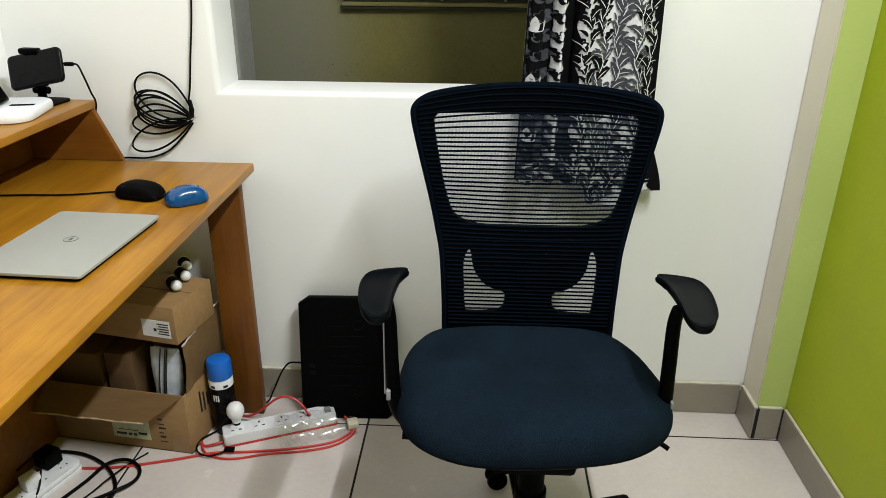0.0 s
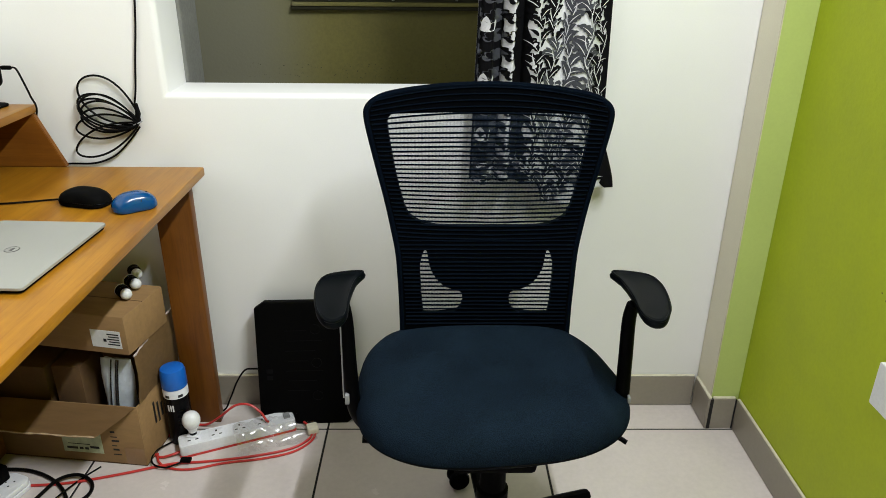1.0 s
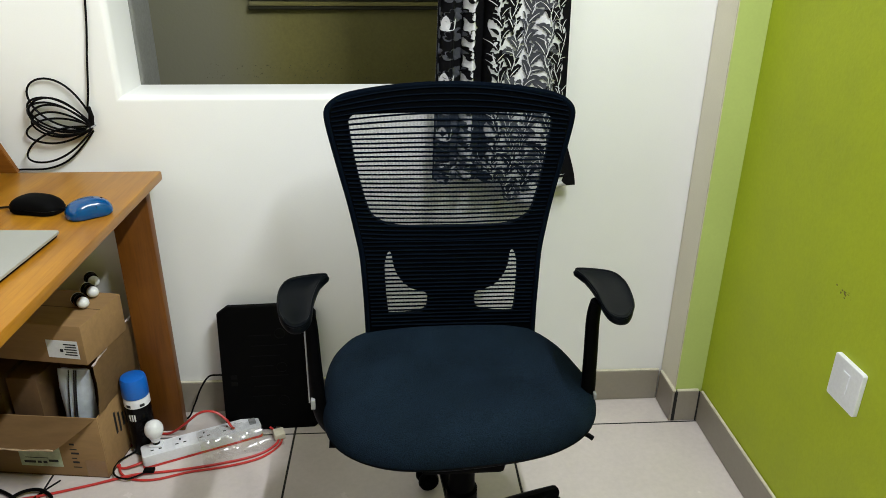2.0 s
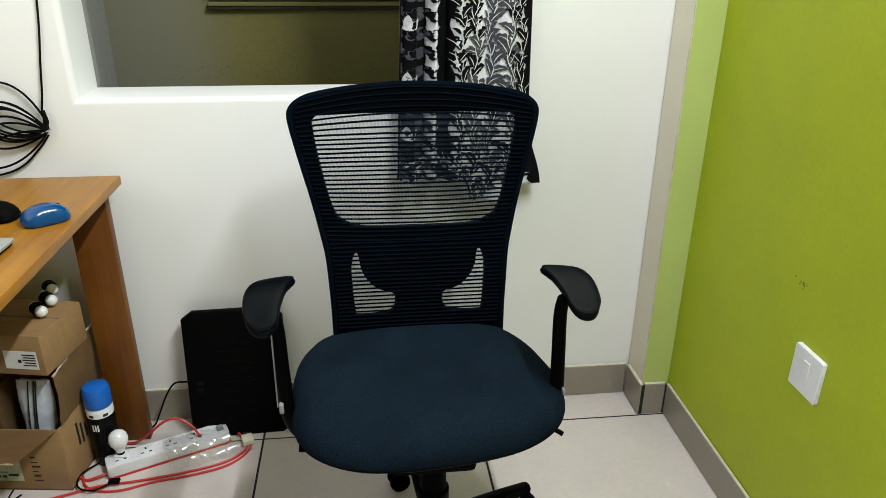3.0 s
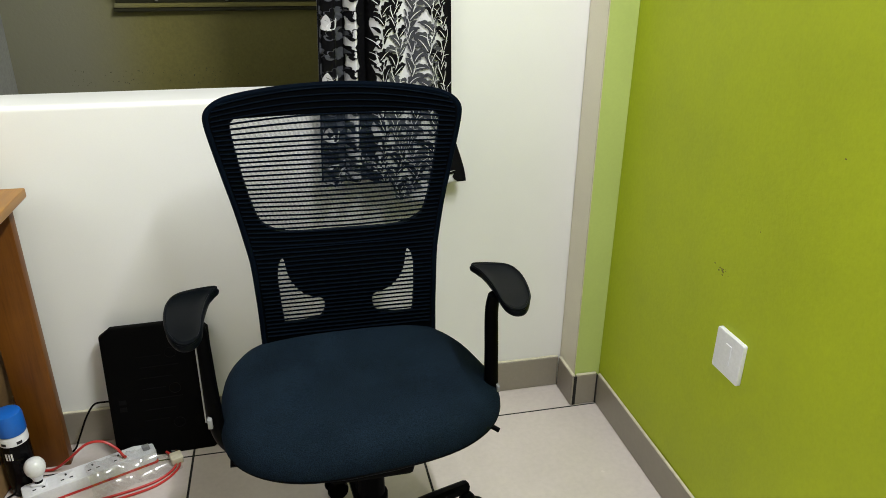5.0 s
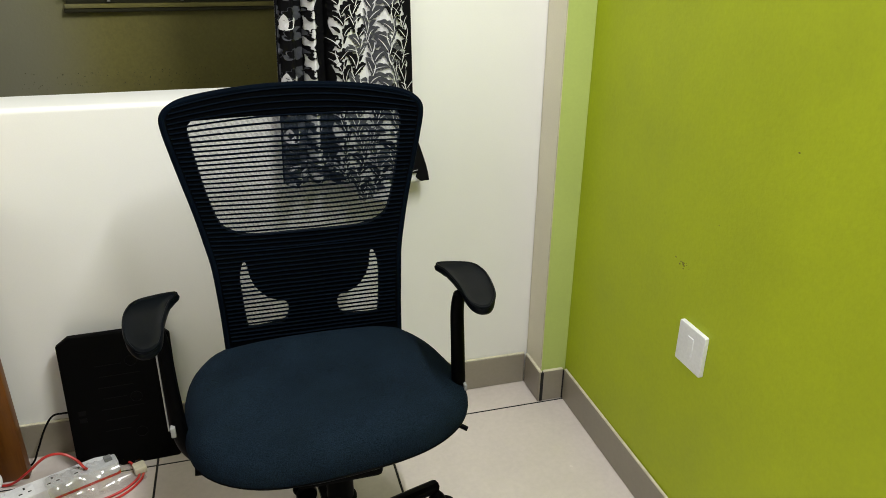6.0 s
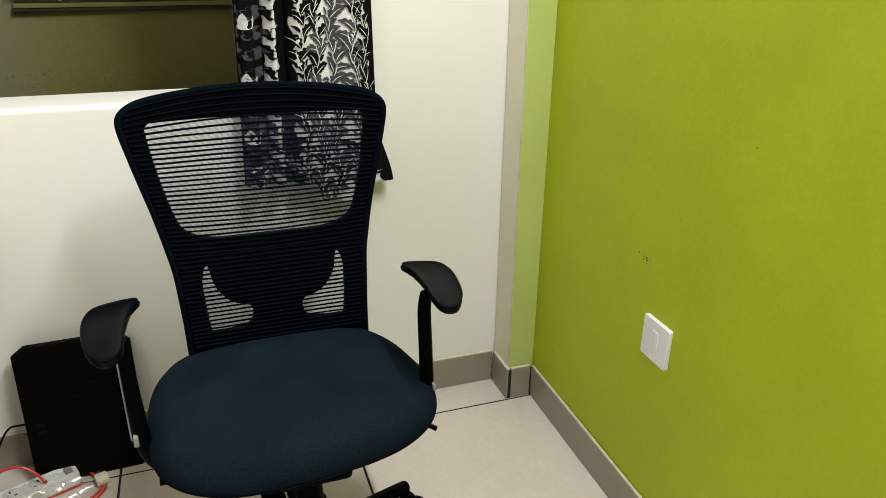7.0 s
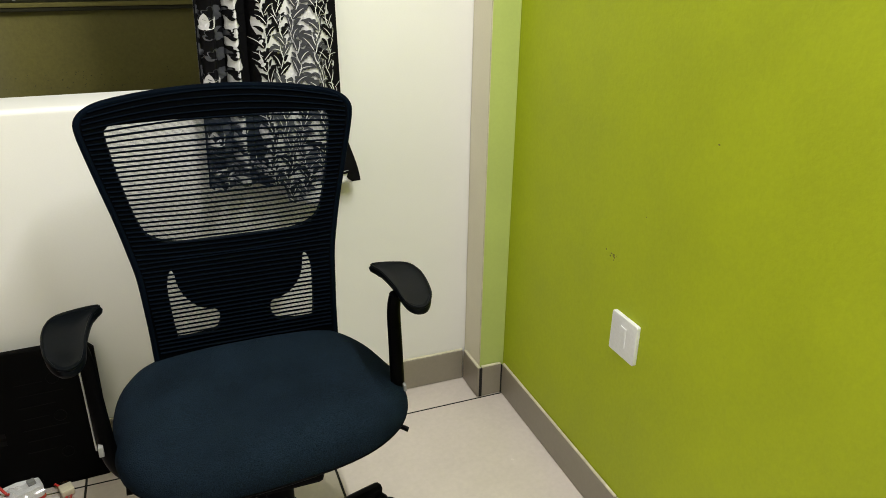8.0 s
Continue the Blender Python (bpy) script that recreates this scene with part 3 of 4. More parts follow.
    def ring(scale, z, drop=1.0):
        out = []
        for x, y in rim_line:
            x, y = x * scale, y * scale
            f = max(0.0, -y / 0.22)
            out.append((x, y, z - drop * 0.011 * f ** 3 + 0.006 * max(0.0, y / 0.25) * drop))
        return out
    rings = [ring(0.80, 0.401), ring(0.93, 0.402), ring(0.985, 0.409), ring(1.0, 0.420), ring(0.998, 0.430), ring(0.982, 0.445), ring(0.95, 0.456), ring(0.90, 0.466),
             ring(0.8, 0.4725), ring(0.65, 0.4745), ring(0.45, 0.474), ring(0.25, 0.473), ring(0.1, 0.4725)]
    seat = part("seat", stack(rings), "fabric", ch, "dark blue-black cloth seat cushion", 60)
    part("piping", sweep([Vector((x, y, z + 0.001)) for x, y, z in ring(0.990, 0.412)], 0.0018, 6, True), "plastic", seat)
    part("seat_shell", stack([ring(0.50, 0.352), ring(0.76, 0.364), ring(0.89, 0.390), ring(0.89, 0.403)]), "plastic", ch)
    part("tilt_mechanism", box((-0.08, -0.10, 0.30), (0.09, 0.10, 0.352), 0.012), "plastic", ch)
    part("gas_lift", lathe([(0.033, 0.10), (0.034, 0.20), (0.028, 0.205), (0.027, 0.31)], 20, None, (0.010, -0.02, 0)), "plastic", ch)
    part("adjusting_lever", sweep(smooth_path([(0.08, -0.03, 0.345), (0.2, -0.055, 0.360), (0.243, -0.074, 0.374), (0.264, -0.085, 0.368)], 5), 0.005, 8), "plastic", ch)
    part("tilt_knob", sweep([(-0.2, -0.08, 0.372), (-0.256, -0.085, 0.380)], 0.008, 10), "plastic", ch)
    # arms
    outl = [(0.243, 0.056), (0.257, 0.022), (0.263, -0.045), (0.262, -0.106), (0.275, -0.135), (0.298, -0.133), (0.320, -0.09), (0.331, -0.01), (0.320, 0.036), (0.285, 0.053)]

    def mid(y):
        """Middle line of an arm pad."""
        line = ((-0.142, 0.286), (-0.11, 0.2865), (-0.09, 0.291), (-0.045, 0.295), (-0.01, 0.295), (0.022, 0.289), (0.04, 0.278), (0.056, 0.262))
        if y <= line[0][0]:
            return line[0][1]
        for (ya, xa), (yb, xb) in zip(line, line[1:]):
            if y <= yb:
                return xa + (xb - xa) * (y - ya) / (yb - ya)
        return line[-1][1]

    for sgn, dx, lean in ((1, -0.0105, -0.012), (-1, -0.0085, 0.0)):
        arm = part("armrest", box((sgn * 0.205 - 0.03, -0.07, 0.352), (sgn * 0.205 + 0.03, -0.02, 0.372), 0.006), "plastic", ch)
        pts = [(sgn * 0.20 + dx, -0.045, 0.362), (sgn * 0.238 + dx, -0.045, 0.378), (sgn * 0.264 + dx, -0.045, 0.425), (sgn * 0.270 + dx + 0.5 * lean, -0.045, 0.52), (sgn * 0.272 + dx + lean, -0.048, 0.62), (sgn * 0.276 + dx + lean, -0.05, 0.659)]
        part("arm_post", sweep(smooth_path(pts, 6), lambda t: 0.0200 - 0.0045 * t, 12, flat=0.72), "plastic", arm)
        if sgn < 0:
            part("edge_strip", sweep([(sgn * 0.2825 + dx, -0.0610, 0.46), (sgn * 0.2815 + dx, -0.0600, 0.625)], 0.0015, 6), "steel", arm, "thin pale grey edge strip")
        tall, wide = (0.020, 0.0040) if sgn < 0 else (0.013, 0.0028)
        part("maker_tag", box((sgn * 0.276 - wide + dx, -0.0650, 0.446), (sgn * 0.276 + wide + dx, -0.052, 0.446 + tall), 0.001), "grey_label", arm, "small pale grey tag")
        loop = [(sgn * p.x + dx, p.y) for p in smooth_path([(x, y, 0) for x, y in outl], 5, True)]

        def pad_ring(scale, z, dish):
            cy, res = -0.05, []
            for x, y in loop:
                yy = cy + (y - cy) * (1 - (1 - scale) * 0.75)
                res.append((sgn * mid(yy) + dx + (x - sgn * mid(y) - dx) * scale, yy))
            return [(x, y,
                     z + 0.004 * max(0.0, (y - 0.0) / 0.06) ** 2 - 0.006 * max(0.0, -(y + 0.07) / 0.08) ** 2 - dish * 0.002) for x, y in res]
        rings = [pad_ring(0.6, 0.655, 0), pad_ring(0.9, 0.656, 0), pad_ring(0.985, 0.660, 0), pad_ring(1.0, 0.6655, 0), pad_ring(0.97, 0.671, 0),
                 pad_ring(0.9, 0.674, 0), pad_ring(0.8, 0.6735, 0.4), pad_ring(0.6, 0.673, 0.8), pad_ring(0.35, 0.673, 1), pad_ring(0.05, 0.673, 1)]
        pad = part("arm_pad", stack(rings), "pad", arm, "curved soft black arm pad", 60)
        part("pad_lip", sweep([Vector((x, y, z + 0.0005)) for x, y, z in pad_ring(0.955, 0.6725, 0)], 0.0026, 6, True), "pad", pad)
    # five-legged base on casters
    base = part("base_hub", lathe([(0.040, 0.075), (0.046, 0.08), (0.046, 0.115), (0.036, 0.125)], 20, None, (0.010, -0.02, 0)), "plastic", ch)
    for k in range(5):
        a = radians(24 + 72 * k)
        d = Vector((math.cos(a), math.sin(a), 0))
        c = Vector((0.010, -0.02, 0))
        pts = [c + d * 0.03 + Vector((0, 0, 0.10)), c + d * 0.14 + Vector((0, 0, 0.094)), c + d * 0.255 + Vector((0, 0, 0.080))]
        leg = part("base_leg", sweep(smooth_path(pts, 5), lambda t: 0.026 - 0.006 * t, 10, flat=0.75), "plastic", base)
        turn = radians((150, 12, 75, 200, 300)[k])
        roll = Vector((math.cos(turn), math.sin(turn), 0))
        n = Vector((-roll.y, roll.x, 0))
        w = c + d * 0.240 - roll * 0.038
        bm = bmesh.new()
        for s in (-1, 1):
            ax = w + n * 0.014 * s
            ringz = []
            for off, r in ((-0.009, 0.017), (-0.008, 0.024), (0.0, 0.0265), (0.008, 0.024), (0.009, 0.017)):
                ringz.append([ax + n * off + r * (math.cos(0.349066 * q) * roll + math.sin(0.349066 * q) * Vector((0, 0, 1))) + Vector((0, 0, 0.0265)) for q in range(18)])
            stack(ringz, bm)
        part("caster", bm, "plastic", leg)
        part("caster_hood", lathe([(0.010, 0.045), (0.022, 0.050), (0.018, 0.062), (0.008, 0.075)], 14, None, w + roll * 0.02), "plastic", leg)
    return ch


office_chair()


# ---- desk with a raised shelf ----
desk = thing("desk", (-0.5745, -0.70, 0.005), "honey-coloured wooden desk with a raised shelf at its back", "desk")
part("desktop", box((-0.285, -0.64, 0.724), (0.30, 0.64, 0.746), 0.003), "wood", desk, "worn honey veneer desktop")
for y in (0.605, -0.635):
    part("leg", box((0.174, y, -0.005), (0.266, y + 0.03, 0.7235), 0.003), "wood_leg", desk, "reddish wooden leg board, darkened for shade")
    part("leg", box((-0.28, y, -0.005), (-0.19, y + 0.03, 0.7235), 0.003), "wood_leg", desk, "reddish wooden leg board, darkened for shade")
# Dark panel added down to the floor to deepen the shade under the desk.
part("added_dark_panel", box((-0.283, -0.60, 0.001), (-0.268, 0.60, 0.7235), 0.002), "wood_side", desk)
for y in (0.632, -0.648):
    bm = bmesh.new()
    prof = [(-0.283, 0.7462), (-0.036, 0.7462), (-0.092, 0.878), (-0.283, 0.878)]
    a = [bm.verts.new((x, y, z)) for x, z in prof]
    b = [bm.verts.new((x, y + 0.016, z)) for x, z in prof]
    bm.faces.new(a[::-1]), bm.faces.new(b)
    for k in range(4):
        bm.faces.new((a[k], a[(k + 1) % 4], b[(k + 1) % 4], b[k]))
    bmesh.ops.bevel(bm, geom=bm.edges[:], offset=0.0015, segments=2, affect="EDGES")
    part("shelf_side", bm, "wood_side", desk, "slanted brown shelf side, darkened for shade")
part("shelf", box((-0.285, -0.652, 0.8785), (-0.089, 0.652, 0.898), 0.003), "wood", desk)
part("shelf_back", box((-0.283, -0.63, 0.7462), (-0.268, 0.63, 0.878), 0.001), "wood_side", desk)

# ---- on the desk ----
lap = thing("laptop", (-0.4513, -0.6115, 0.751), "closed silver laptop lying on the desk", "laptop", -2.6)
foot = part("base", slab(rounded_rect(0.204, 0.282, 0.008), 0.002, 0.0068, 0.0015), "matt_black", lap, "black lower shell")
lid = part("lid", slab(rounded_rect(0.210, 0.288, 0.008), 0.0072, 0.0128, 0.0012), "silver", lap, "matt silver lid", 12)
ring = [Vector((0.0 + 0.0125 * math.cos(a), 0.005 + 0.0125 * math.sin(a), 0.0129)) for a in [6.28319 * k / 32 for k in range(32)]]
part("round_mark", sweep(ring, 0.0011, 6, True, None, 0.3), "silver_mark", lid, "dark ring-shaped mark")
part("mark_bar", box((-0.003, -0.001, 0.0127), (0.003, 0.011, 0.0132), 0.0003), "silver_mark", lid)
for sx in (-0.09, 0.09):
    part("rubber_foot", box((sx - 0.006, -0.125, 0.0), (sx + 0.006, 0.125, 0.0025), 0.0008), "matt_black", lap)


def dome(length, width, height, n=40):
    """Rings of a mouse-shaped hump, its length along x."""
    rings = []
    for s, h in ((0.94, 0.0), (1.0, 0.10), (1.0, 0.28), (0.97, 0.5), (0.88, 0.72), (0.72, 0.88), (0.48, 0.97), (0.22, 1.0)):
        r = []
        for k in range(n):
            a = 2 * math.pi * k / n
            c, q = math.cos(a), math.sin(a)
            x = math.copysign(abs(c) ** 0.8, c) * length / 2 * s
            y = math.copysign(abs(q) ** 0.8, q) * width / 2 * s * (1 - 0.10 * math.cos(2 * math.pi * x / length))
            r.append((x, y, height * h * (1 - 0.22 * (x / length * 2) ** 2 * h) + 0.0015))
        rings.append(r)
    return rings


ms = thing("computer_mouse", (-0.443, -0.335, 0.751), "black wired computer mouse on the desk", "mouse", -14)
shell = part("shell", stack(dome(0.112, 0.064, 0.036)), "matt_black", ms)
part("side_seam", sweep([Vector(p) for p in dome(0.1125, 0.0645, 0.036)[2]], 0.0008, 5, True), "gloss_black", shell)
part("scroll_wheel", sweep([(-0.034, -0.003, 0.0255), (-0.034, 0.003, 0.0255)], 0.006, 12), "plastic", ms)
pts = [(-0.055, 0, 0.006), (-0.08, 0.0, 0.0035), (-0.16, -0.045, 0.003), (-0.24, -0.072, 0.003), (-0.32, -0.10, 0.003), (-0.38, -0.10, 0.003)]
part("cord", sweep(smooth_path(pts, 6), 0.0022, 6), "black_cable", ms, "thin black cord")
ms = thing("computer_mouse", (-0.329, -0.362, 0.751), "small glossy blue wireless mouse on the desk", "mouse", 38)
shell = part("shell", stack(dome(0.090, 0.060, 0.036)), "blue_gloss", ms)
part("base", slab(rounded_rect(0.078, 0.052, 0.02), 0.0, 0.0025, 0.001), "gloss_black", ms)
part("scroll_wheel", box((0.016, -0.003, 0.026), (0.030, 0.003, 0.0335), 0.002), "gloss_black", ms)
part("button_seam", sweep([(0.008, -0.028, 0.022), (0.010, -0.016, 0.0325), (0.011, 0, 0.0362), (0.010, 0.016, 0.0325), (0.008, 0.028, 0.022)], 0.0007, 5), "gloss_black", shell)

# ---- on the raised shelf ----
ph = thing("phone_stand", (-0.772, -0.095, 0.903), "black desktop phone stand holding a phone sideways", "stand", -6)
part("base_plate", slab(rounded_rect(0.11, 0.085, 0.02), 0.0, 0.006, 0.002), "matt_black", ph)
neck = part("neck", sweep(smooth_path([(-0.01, 0.02, 0.004), (-0.012, 0.02, 0.02), (-0.005, 0.012, 0.04), (0.0, 0.004, 0.06)], 5), 0.010, 10), "plastic", ph)
part("hinge", sweep([(-0.026, 0.016, 0.028), (0.012, 0.016, 0.028)], 0.009, 10), "plastic", neck)
part("clamp_top", box((-0.028, -0.012, 0.116), (0.018, 0.012, 0.130), 0.004), "plastic", ph)
part("clamp_foot", box((-0.03, -0.022, 0.040), (0.022, 0.010, 0.052), 0.004), "plastic", ph)
phone = thing("smartphone", (-0.762, -0.108, 0.986), "black smartphone held sideways in a stand", "phone", -9, "", -18, -12)
bm = plate(rounded_rect(0.148, 0.076, 0.010), [], 0.010, 0.003)
part("body", bm, "gloss_black", phone)
part("screen", box((-0.069, -0.0056, -0.034), (0.069, -0.005, 0.034)), "gloss_black", phone)
cab = thing("charging_cable", (-0.683, -0.11, 0.987), "thin black charging cable plugged into the phone", "cable")
part("plug", box((-0.006, -0.005, 0.008), (0.016, 0.004, 0.017), 0.002), "matt_black", cab)
part("cord", sweep(smooth_path([(0.014, 0, 0.0125), (0.026, 0.0, 0.010), (0.036, 0.0, -0.018), (0.037, 0.015, -0.055), (0.022, 0.055, -0.10), (-0.02, 0.072, -0.18), (-0.04, 0.075, -0.24)], 6), 0.0024, 6), "black_cable", cab)
pad = thing("charging_dock", (-0.795, -0.235, 0.903), "white rounded charging dock holding a dark gadget", "dock", 12)
part("dock_base", slab(rounded_rect(0.20, 0.20, 0.045, 8), 0.0, 0.022, 0.007), "white_plastic", pad)
part("slot", box((0.030, -0.006, 0.0215), (0.082, 0.010, 0.0228), 0.0005), "matt_black", pad, "dark slot")
bm = box((-0.075, -0.035, 0.0225), (0.014, 0.05, 0.085), 0.006)
for v in bm.verts:
    if v.co.z > 0.05:
        v.co.x -= 0.022
part("gadget", bm, "gloss_black", pad, "dark gadget leaning on the dock")

# ---- cable hung on the wall ----
cab = thing("hanging_cable", (-0.437, -0.012, 0.85), "coil of black cable hung on the cream wall", "cable")
part("drop", sweep(smooth_path([(-0.006, 0, 0.04), (0.002, 0.004, 0.08), (0.012, 0.006, 0.15), (0.034, 0.007, 0.30), (0.06, 0.007, 0.62), (0.07, 0.008, 1.30)], 6), 0.0026, 6), "black_cable", cab)
rng = random.Random(4)
for ang, ln, wd, dy in ((142, 0.165, 0.115, 0.0), (158, 0.150, 0.085, -0.005), (163, 0.148, 0.080, -0.009), (168, 0.142, 0.085, -0.004),
                        (174, 0.138, 0.070, -0.012), (186, 0.160, 0.070, -0.002), (205, 0.182, 0.075, -0.008), (160, 0.143, 0.100, -0.014)):
    a, loop = radians(ang), []
    for k in range(36):
        q = 2 * math.pi * k / 36
        u, w = ln / 2 * (1 - math.cos(q)), wd / 2 * math.sin(q) * (0.55 + 0.45 * (1 - math.cos(q)) / 2)
        loop.append(Vector((u * math.cos(a) - w * math.sin(a), dy + 0.003 * math.sin(q + ang), u * math.sin(a) + w * math.cos(a) + 0.002 * math.sin(3 * q))))
    part("loop", sweep(loop, 0.0026, 6, True), "black_cable", cab)
part("tail", sweep(smooth_path([(0.0, 0, -0.01), (-0.03, 0.0, -0.045), (-0.075, 0.002, -0.085), (-0.13, 0.004, -0.106), (-0.20, 0.004, -0.108), (-0.27, 0.004, -0.115)], 6), 0.0026, 6), "black_cable", cab)
part("bundle", sweep([(0.001, -0.004, 0.05), (0.003, -0.006, 0.025), (-0.003, -0.006, 0.002), (-0.02, -0.006, -0.012)], lambda t: 0.0035 + 0.004 * math.sin(math.pi * t), 8), "black_cable", cab)
part("tie", sweep([Vector((-0.002 + 0.010 * math.cos(q), -0.005 + 0.010 * math.sin(q), 0.0 + 0.004 * math.cos(q))) for q in [6.28319 * k / 16 for k in range(16)]], 0.0018, 6, True), "grey_label", cab, "pale twist tie")

# ---- under the desk: open carton with things in it ----
def carton_box(name, at, size, label, rz, mat="card", group=""):
    ob = thing(name, at, label, "box", rz, group)
    part("body", box((0, 0, 0), size, 0.003), mat, ob)
    return ob


CT = thing("open_carton", (-0.450, -0.280, 0.0), "worn open brown cardboard carton with flaps folded out", "box", -7)
W, D, H, T = 0.42, 0.235, 0.185, 0.004
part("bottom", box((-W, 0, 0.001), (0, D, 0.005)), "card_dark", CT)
part("front_wall", box((-W, 0, 0.002), (0, T, H), 0.0012), "card", CT)
part("back_wall", box((-W, D - T, 0.002), (0, D, H), 0.0012), "card", CT)
part("left_wall", box((-W, T + 0.0005, 0.002), (-W + T, D - T - 0.0005, H), 0.0012), "card", CT)
part("right_wall", box((-T, T + 0.0005, 0.002), (0.0, D - T - 0.0005, H), 0.0012), "card", CT)


def flap(p, sag=0.004):
    """A bent board between four corners: hinge start, hinge end, outer end, outer start."""
    bm, n, m = bmesh.new(), 14, 6
    p = [Vector(q) for q in p]
    nrm = (p[1] - p[0]).cross(p[3] - p[0]).normalized()
    rows = []
    for i in range(n + 1):
        r = []
        for j in range(m + 1):
            u, v = i / n, j / m
            q = (p[0] * (1 - u) + p[1] * u) * (1 - v) + (p[3] * (1 - u) + p[2] * u) * v
            q = q + nrm * (sag * math.sin(math.pi * v) + 0.0022 * noise.noise(Vector((u * 5, v * 4, p[0].x * 9))) + 0.0022 * (1 - abs(noise.noise(Vector((u * 6 + v * 2.2, v * 4 - u * 2, 4.0))))) ** 10)
            r.append(bm.verts.new(q))
        rows.append(r)
    for a, b in zip(rows, rows[1:]):
        for j in range(m):
            bm.faces.new((a[j], b[j], b[j + 1], a[j + 1]))
    bmesh.ops.solidify(bm, geom=bm.faces[:], thickness=0.0038)
    return bm


FF = [(-W + 0.005, -0.002, H + 0.002), (-0.004, -0.002, H + 0.002), (-0.066, -0.088, H - 0.030), (-W - 0.03, -0.085, H - 0.038)]
ff = part("front_flap", flap(FF), "card", CT, "creased flap folded outward")
def on_flap(u, v, lift=0.003):
    p = [Vector(q) for q in FF]
    q = (p[0] * (1 - u) + p[1] * u) * (1 - v) + (p[3] * (1 - u) + p[2] * u) * v
    return q + Vector((0, -0.3, 0.95)) * (lift + 0.004 * math.sin(math.pi * v))


part("torn_edge", sweep([on_flap(k / 30, 1.0, 0.0015 * math.sin(7 * k)) for k in range(31)], lambda t: 0.0022 + 0.0009 * math.sin(60 * t), 6), "card_edge", ff, "pale torn flap edge")
part("right_flap", flap([(0.001, 0.012, H + 0.001), (0.001, D - 0.01, H + 0.001), (0.012, D + 0.004, H + 0.172), (-0.006, 0.040, H + 0.125)]), "card", CT, "flap standing upright")
part("torn_flap_edge", sweep([Vector((-0.007 + 0.018 * k / 24, 0.040 + (D - 0.036) * k / 24, H + 0.126 + 0.047 * k / 24 + 0.0015 * math.sin(5 * k))) for k in range(25)], lambda t: 0.0026 + 0.0012 * math.sin(47 * t), 6), "torn_paper", CT, "torn pale pink paper edge")
part("tape", box((-0.055, -0.0006, 0.004), (-0.002, -0.0001, 0.055)), "tape", CT, "strip of brown tape")
st = part("sticker", box((-0.225, -0.0008, 0.030), (-0.115, -0.0002, 0.098)), "green_label", CT, "torn pale green sticker")
for k, (a, b, z) in enumerate(((-0.215, -0.185, 0.04), (-0.18, -0.17, 0.04), (-0.165, -0.155, 0.04), (-0.15, -0.125, 0.045), (-0.21, -0.15, 0.056))):
    part("print_bar", box((a, -0.0014, z), (b, -0.0009, z + (0.002 if k == 4 else 0.007))), "ink", st)
for k in range(6):
    bm = box((-0.088 + 0.0015 * (k % 2), -0.0006, 0.030 + 0.014 * k), (-0.066 - 0.004 * (k % 3), -0.0001, 0.0325 + 0.014 * k + 0.003 * (k % 2)))
    part("pen_stroke", bm, "ink", CT)
for k in range(5):
    part("print_bar", box((0.0002, 0.07 + 0.018 * k, 0.085 - 0.006 * (k % 2)), (0.0007, 0.078 + 0.018 * k, 0.150 - 0.012 * (k % 3))), "ink", CT)
# Packed boxes use the darker cardboard that carries the carton's inner shade.
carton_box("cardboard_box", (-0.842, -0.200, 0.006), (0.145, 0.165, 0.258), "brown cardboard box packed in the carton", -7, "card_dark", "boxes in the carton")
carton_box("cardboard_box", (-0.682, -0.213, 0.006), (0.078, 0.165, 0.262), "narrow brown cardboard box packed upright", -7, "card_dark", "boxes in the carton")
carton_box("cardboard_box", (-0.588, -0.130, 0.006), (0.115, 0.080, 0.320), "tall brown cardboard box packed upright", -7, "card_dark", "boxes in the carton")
bag = thing("mailer_bag", (-0.522, -0.205, 0.006), "white polythene mailer bag with black stripes", "bag", -7)
bm = bmesh.new()
rings = []
for j in range(15):
    v = j / 14
    z = 0.004 + 0.275 * v
    ring = []
    for k in range(28):
        q = 2 * math.pi * k / 28
        wx = 0.046 - 0.006 * v + 0.003 * math.sin(9 * v)
        th = 0.026 * (1 - 0.9 * v ** 3) + 0.001
        ring.append((wx * math.copysign(abs(math.cos(q)) ** 0.6, math.cos(q)) + 0.006 * v, th * math.sin(q) + 0.004 * noise.noise(Vector((4 * math.cos(q), 7 * v, 2))), z + 0.006 * noise.noise(Vector((3 * math.cos(q), 1, 3 * v)))))
    rings.append(ring)
body = part("body", stack(rings), "poly", bag, "", 70)
for x in (-0.010, 0.004, 0.009):
    pts = []
    for j in range(3, 15):
        v = j / 14
        th = 0.026 * (1 - 0.9 * v ** 3) + 0.001
        pts.append((x - 0.012 + 0.020 * v, -th * math.sqrt(max(0.1, 1 - (x / 0.045) ** 2)) - 0.004, 0.004 + 0.275 * v))
    part("stripe", sweep(pts, 0.0016, 6), "ink", body)
for k in range(3):
    part("print_bar", box((-0.036 + 0.010 * k, -0.0305, 0.10), (-0.032 + 0.010 * k, -0.0275, 0.15 - 0.012 * k)), "ink", body)

SB = thing("shipping_box", (-0.447, -0.268, 0.3305), "closed brown cardboard box with a white label", "box", -11)
part("body", box((-0.285, 0, 0), (0, 0.175, 0.107), 0.004), "card", SB)
part("seam", box((-0.283, 0.085, 0.1066), (-0.002, 0.0875, 0.1074)), "card_dark", SB)
lb = part("label", box((-0.096, -0.0009, 0.018), (-0.016, -0.0002, 0.066)), "paper", SB, "white address label")
for k in range(5):
    part("print_bar", box((-0.052 + 0.004 * (k % 2), -0.0014, 0.055 - 0.007 * k), (-0.020, -0.001, 0.058 - 0.007 * k)), "ink", lb)
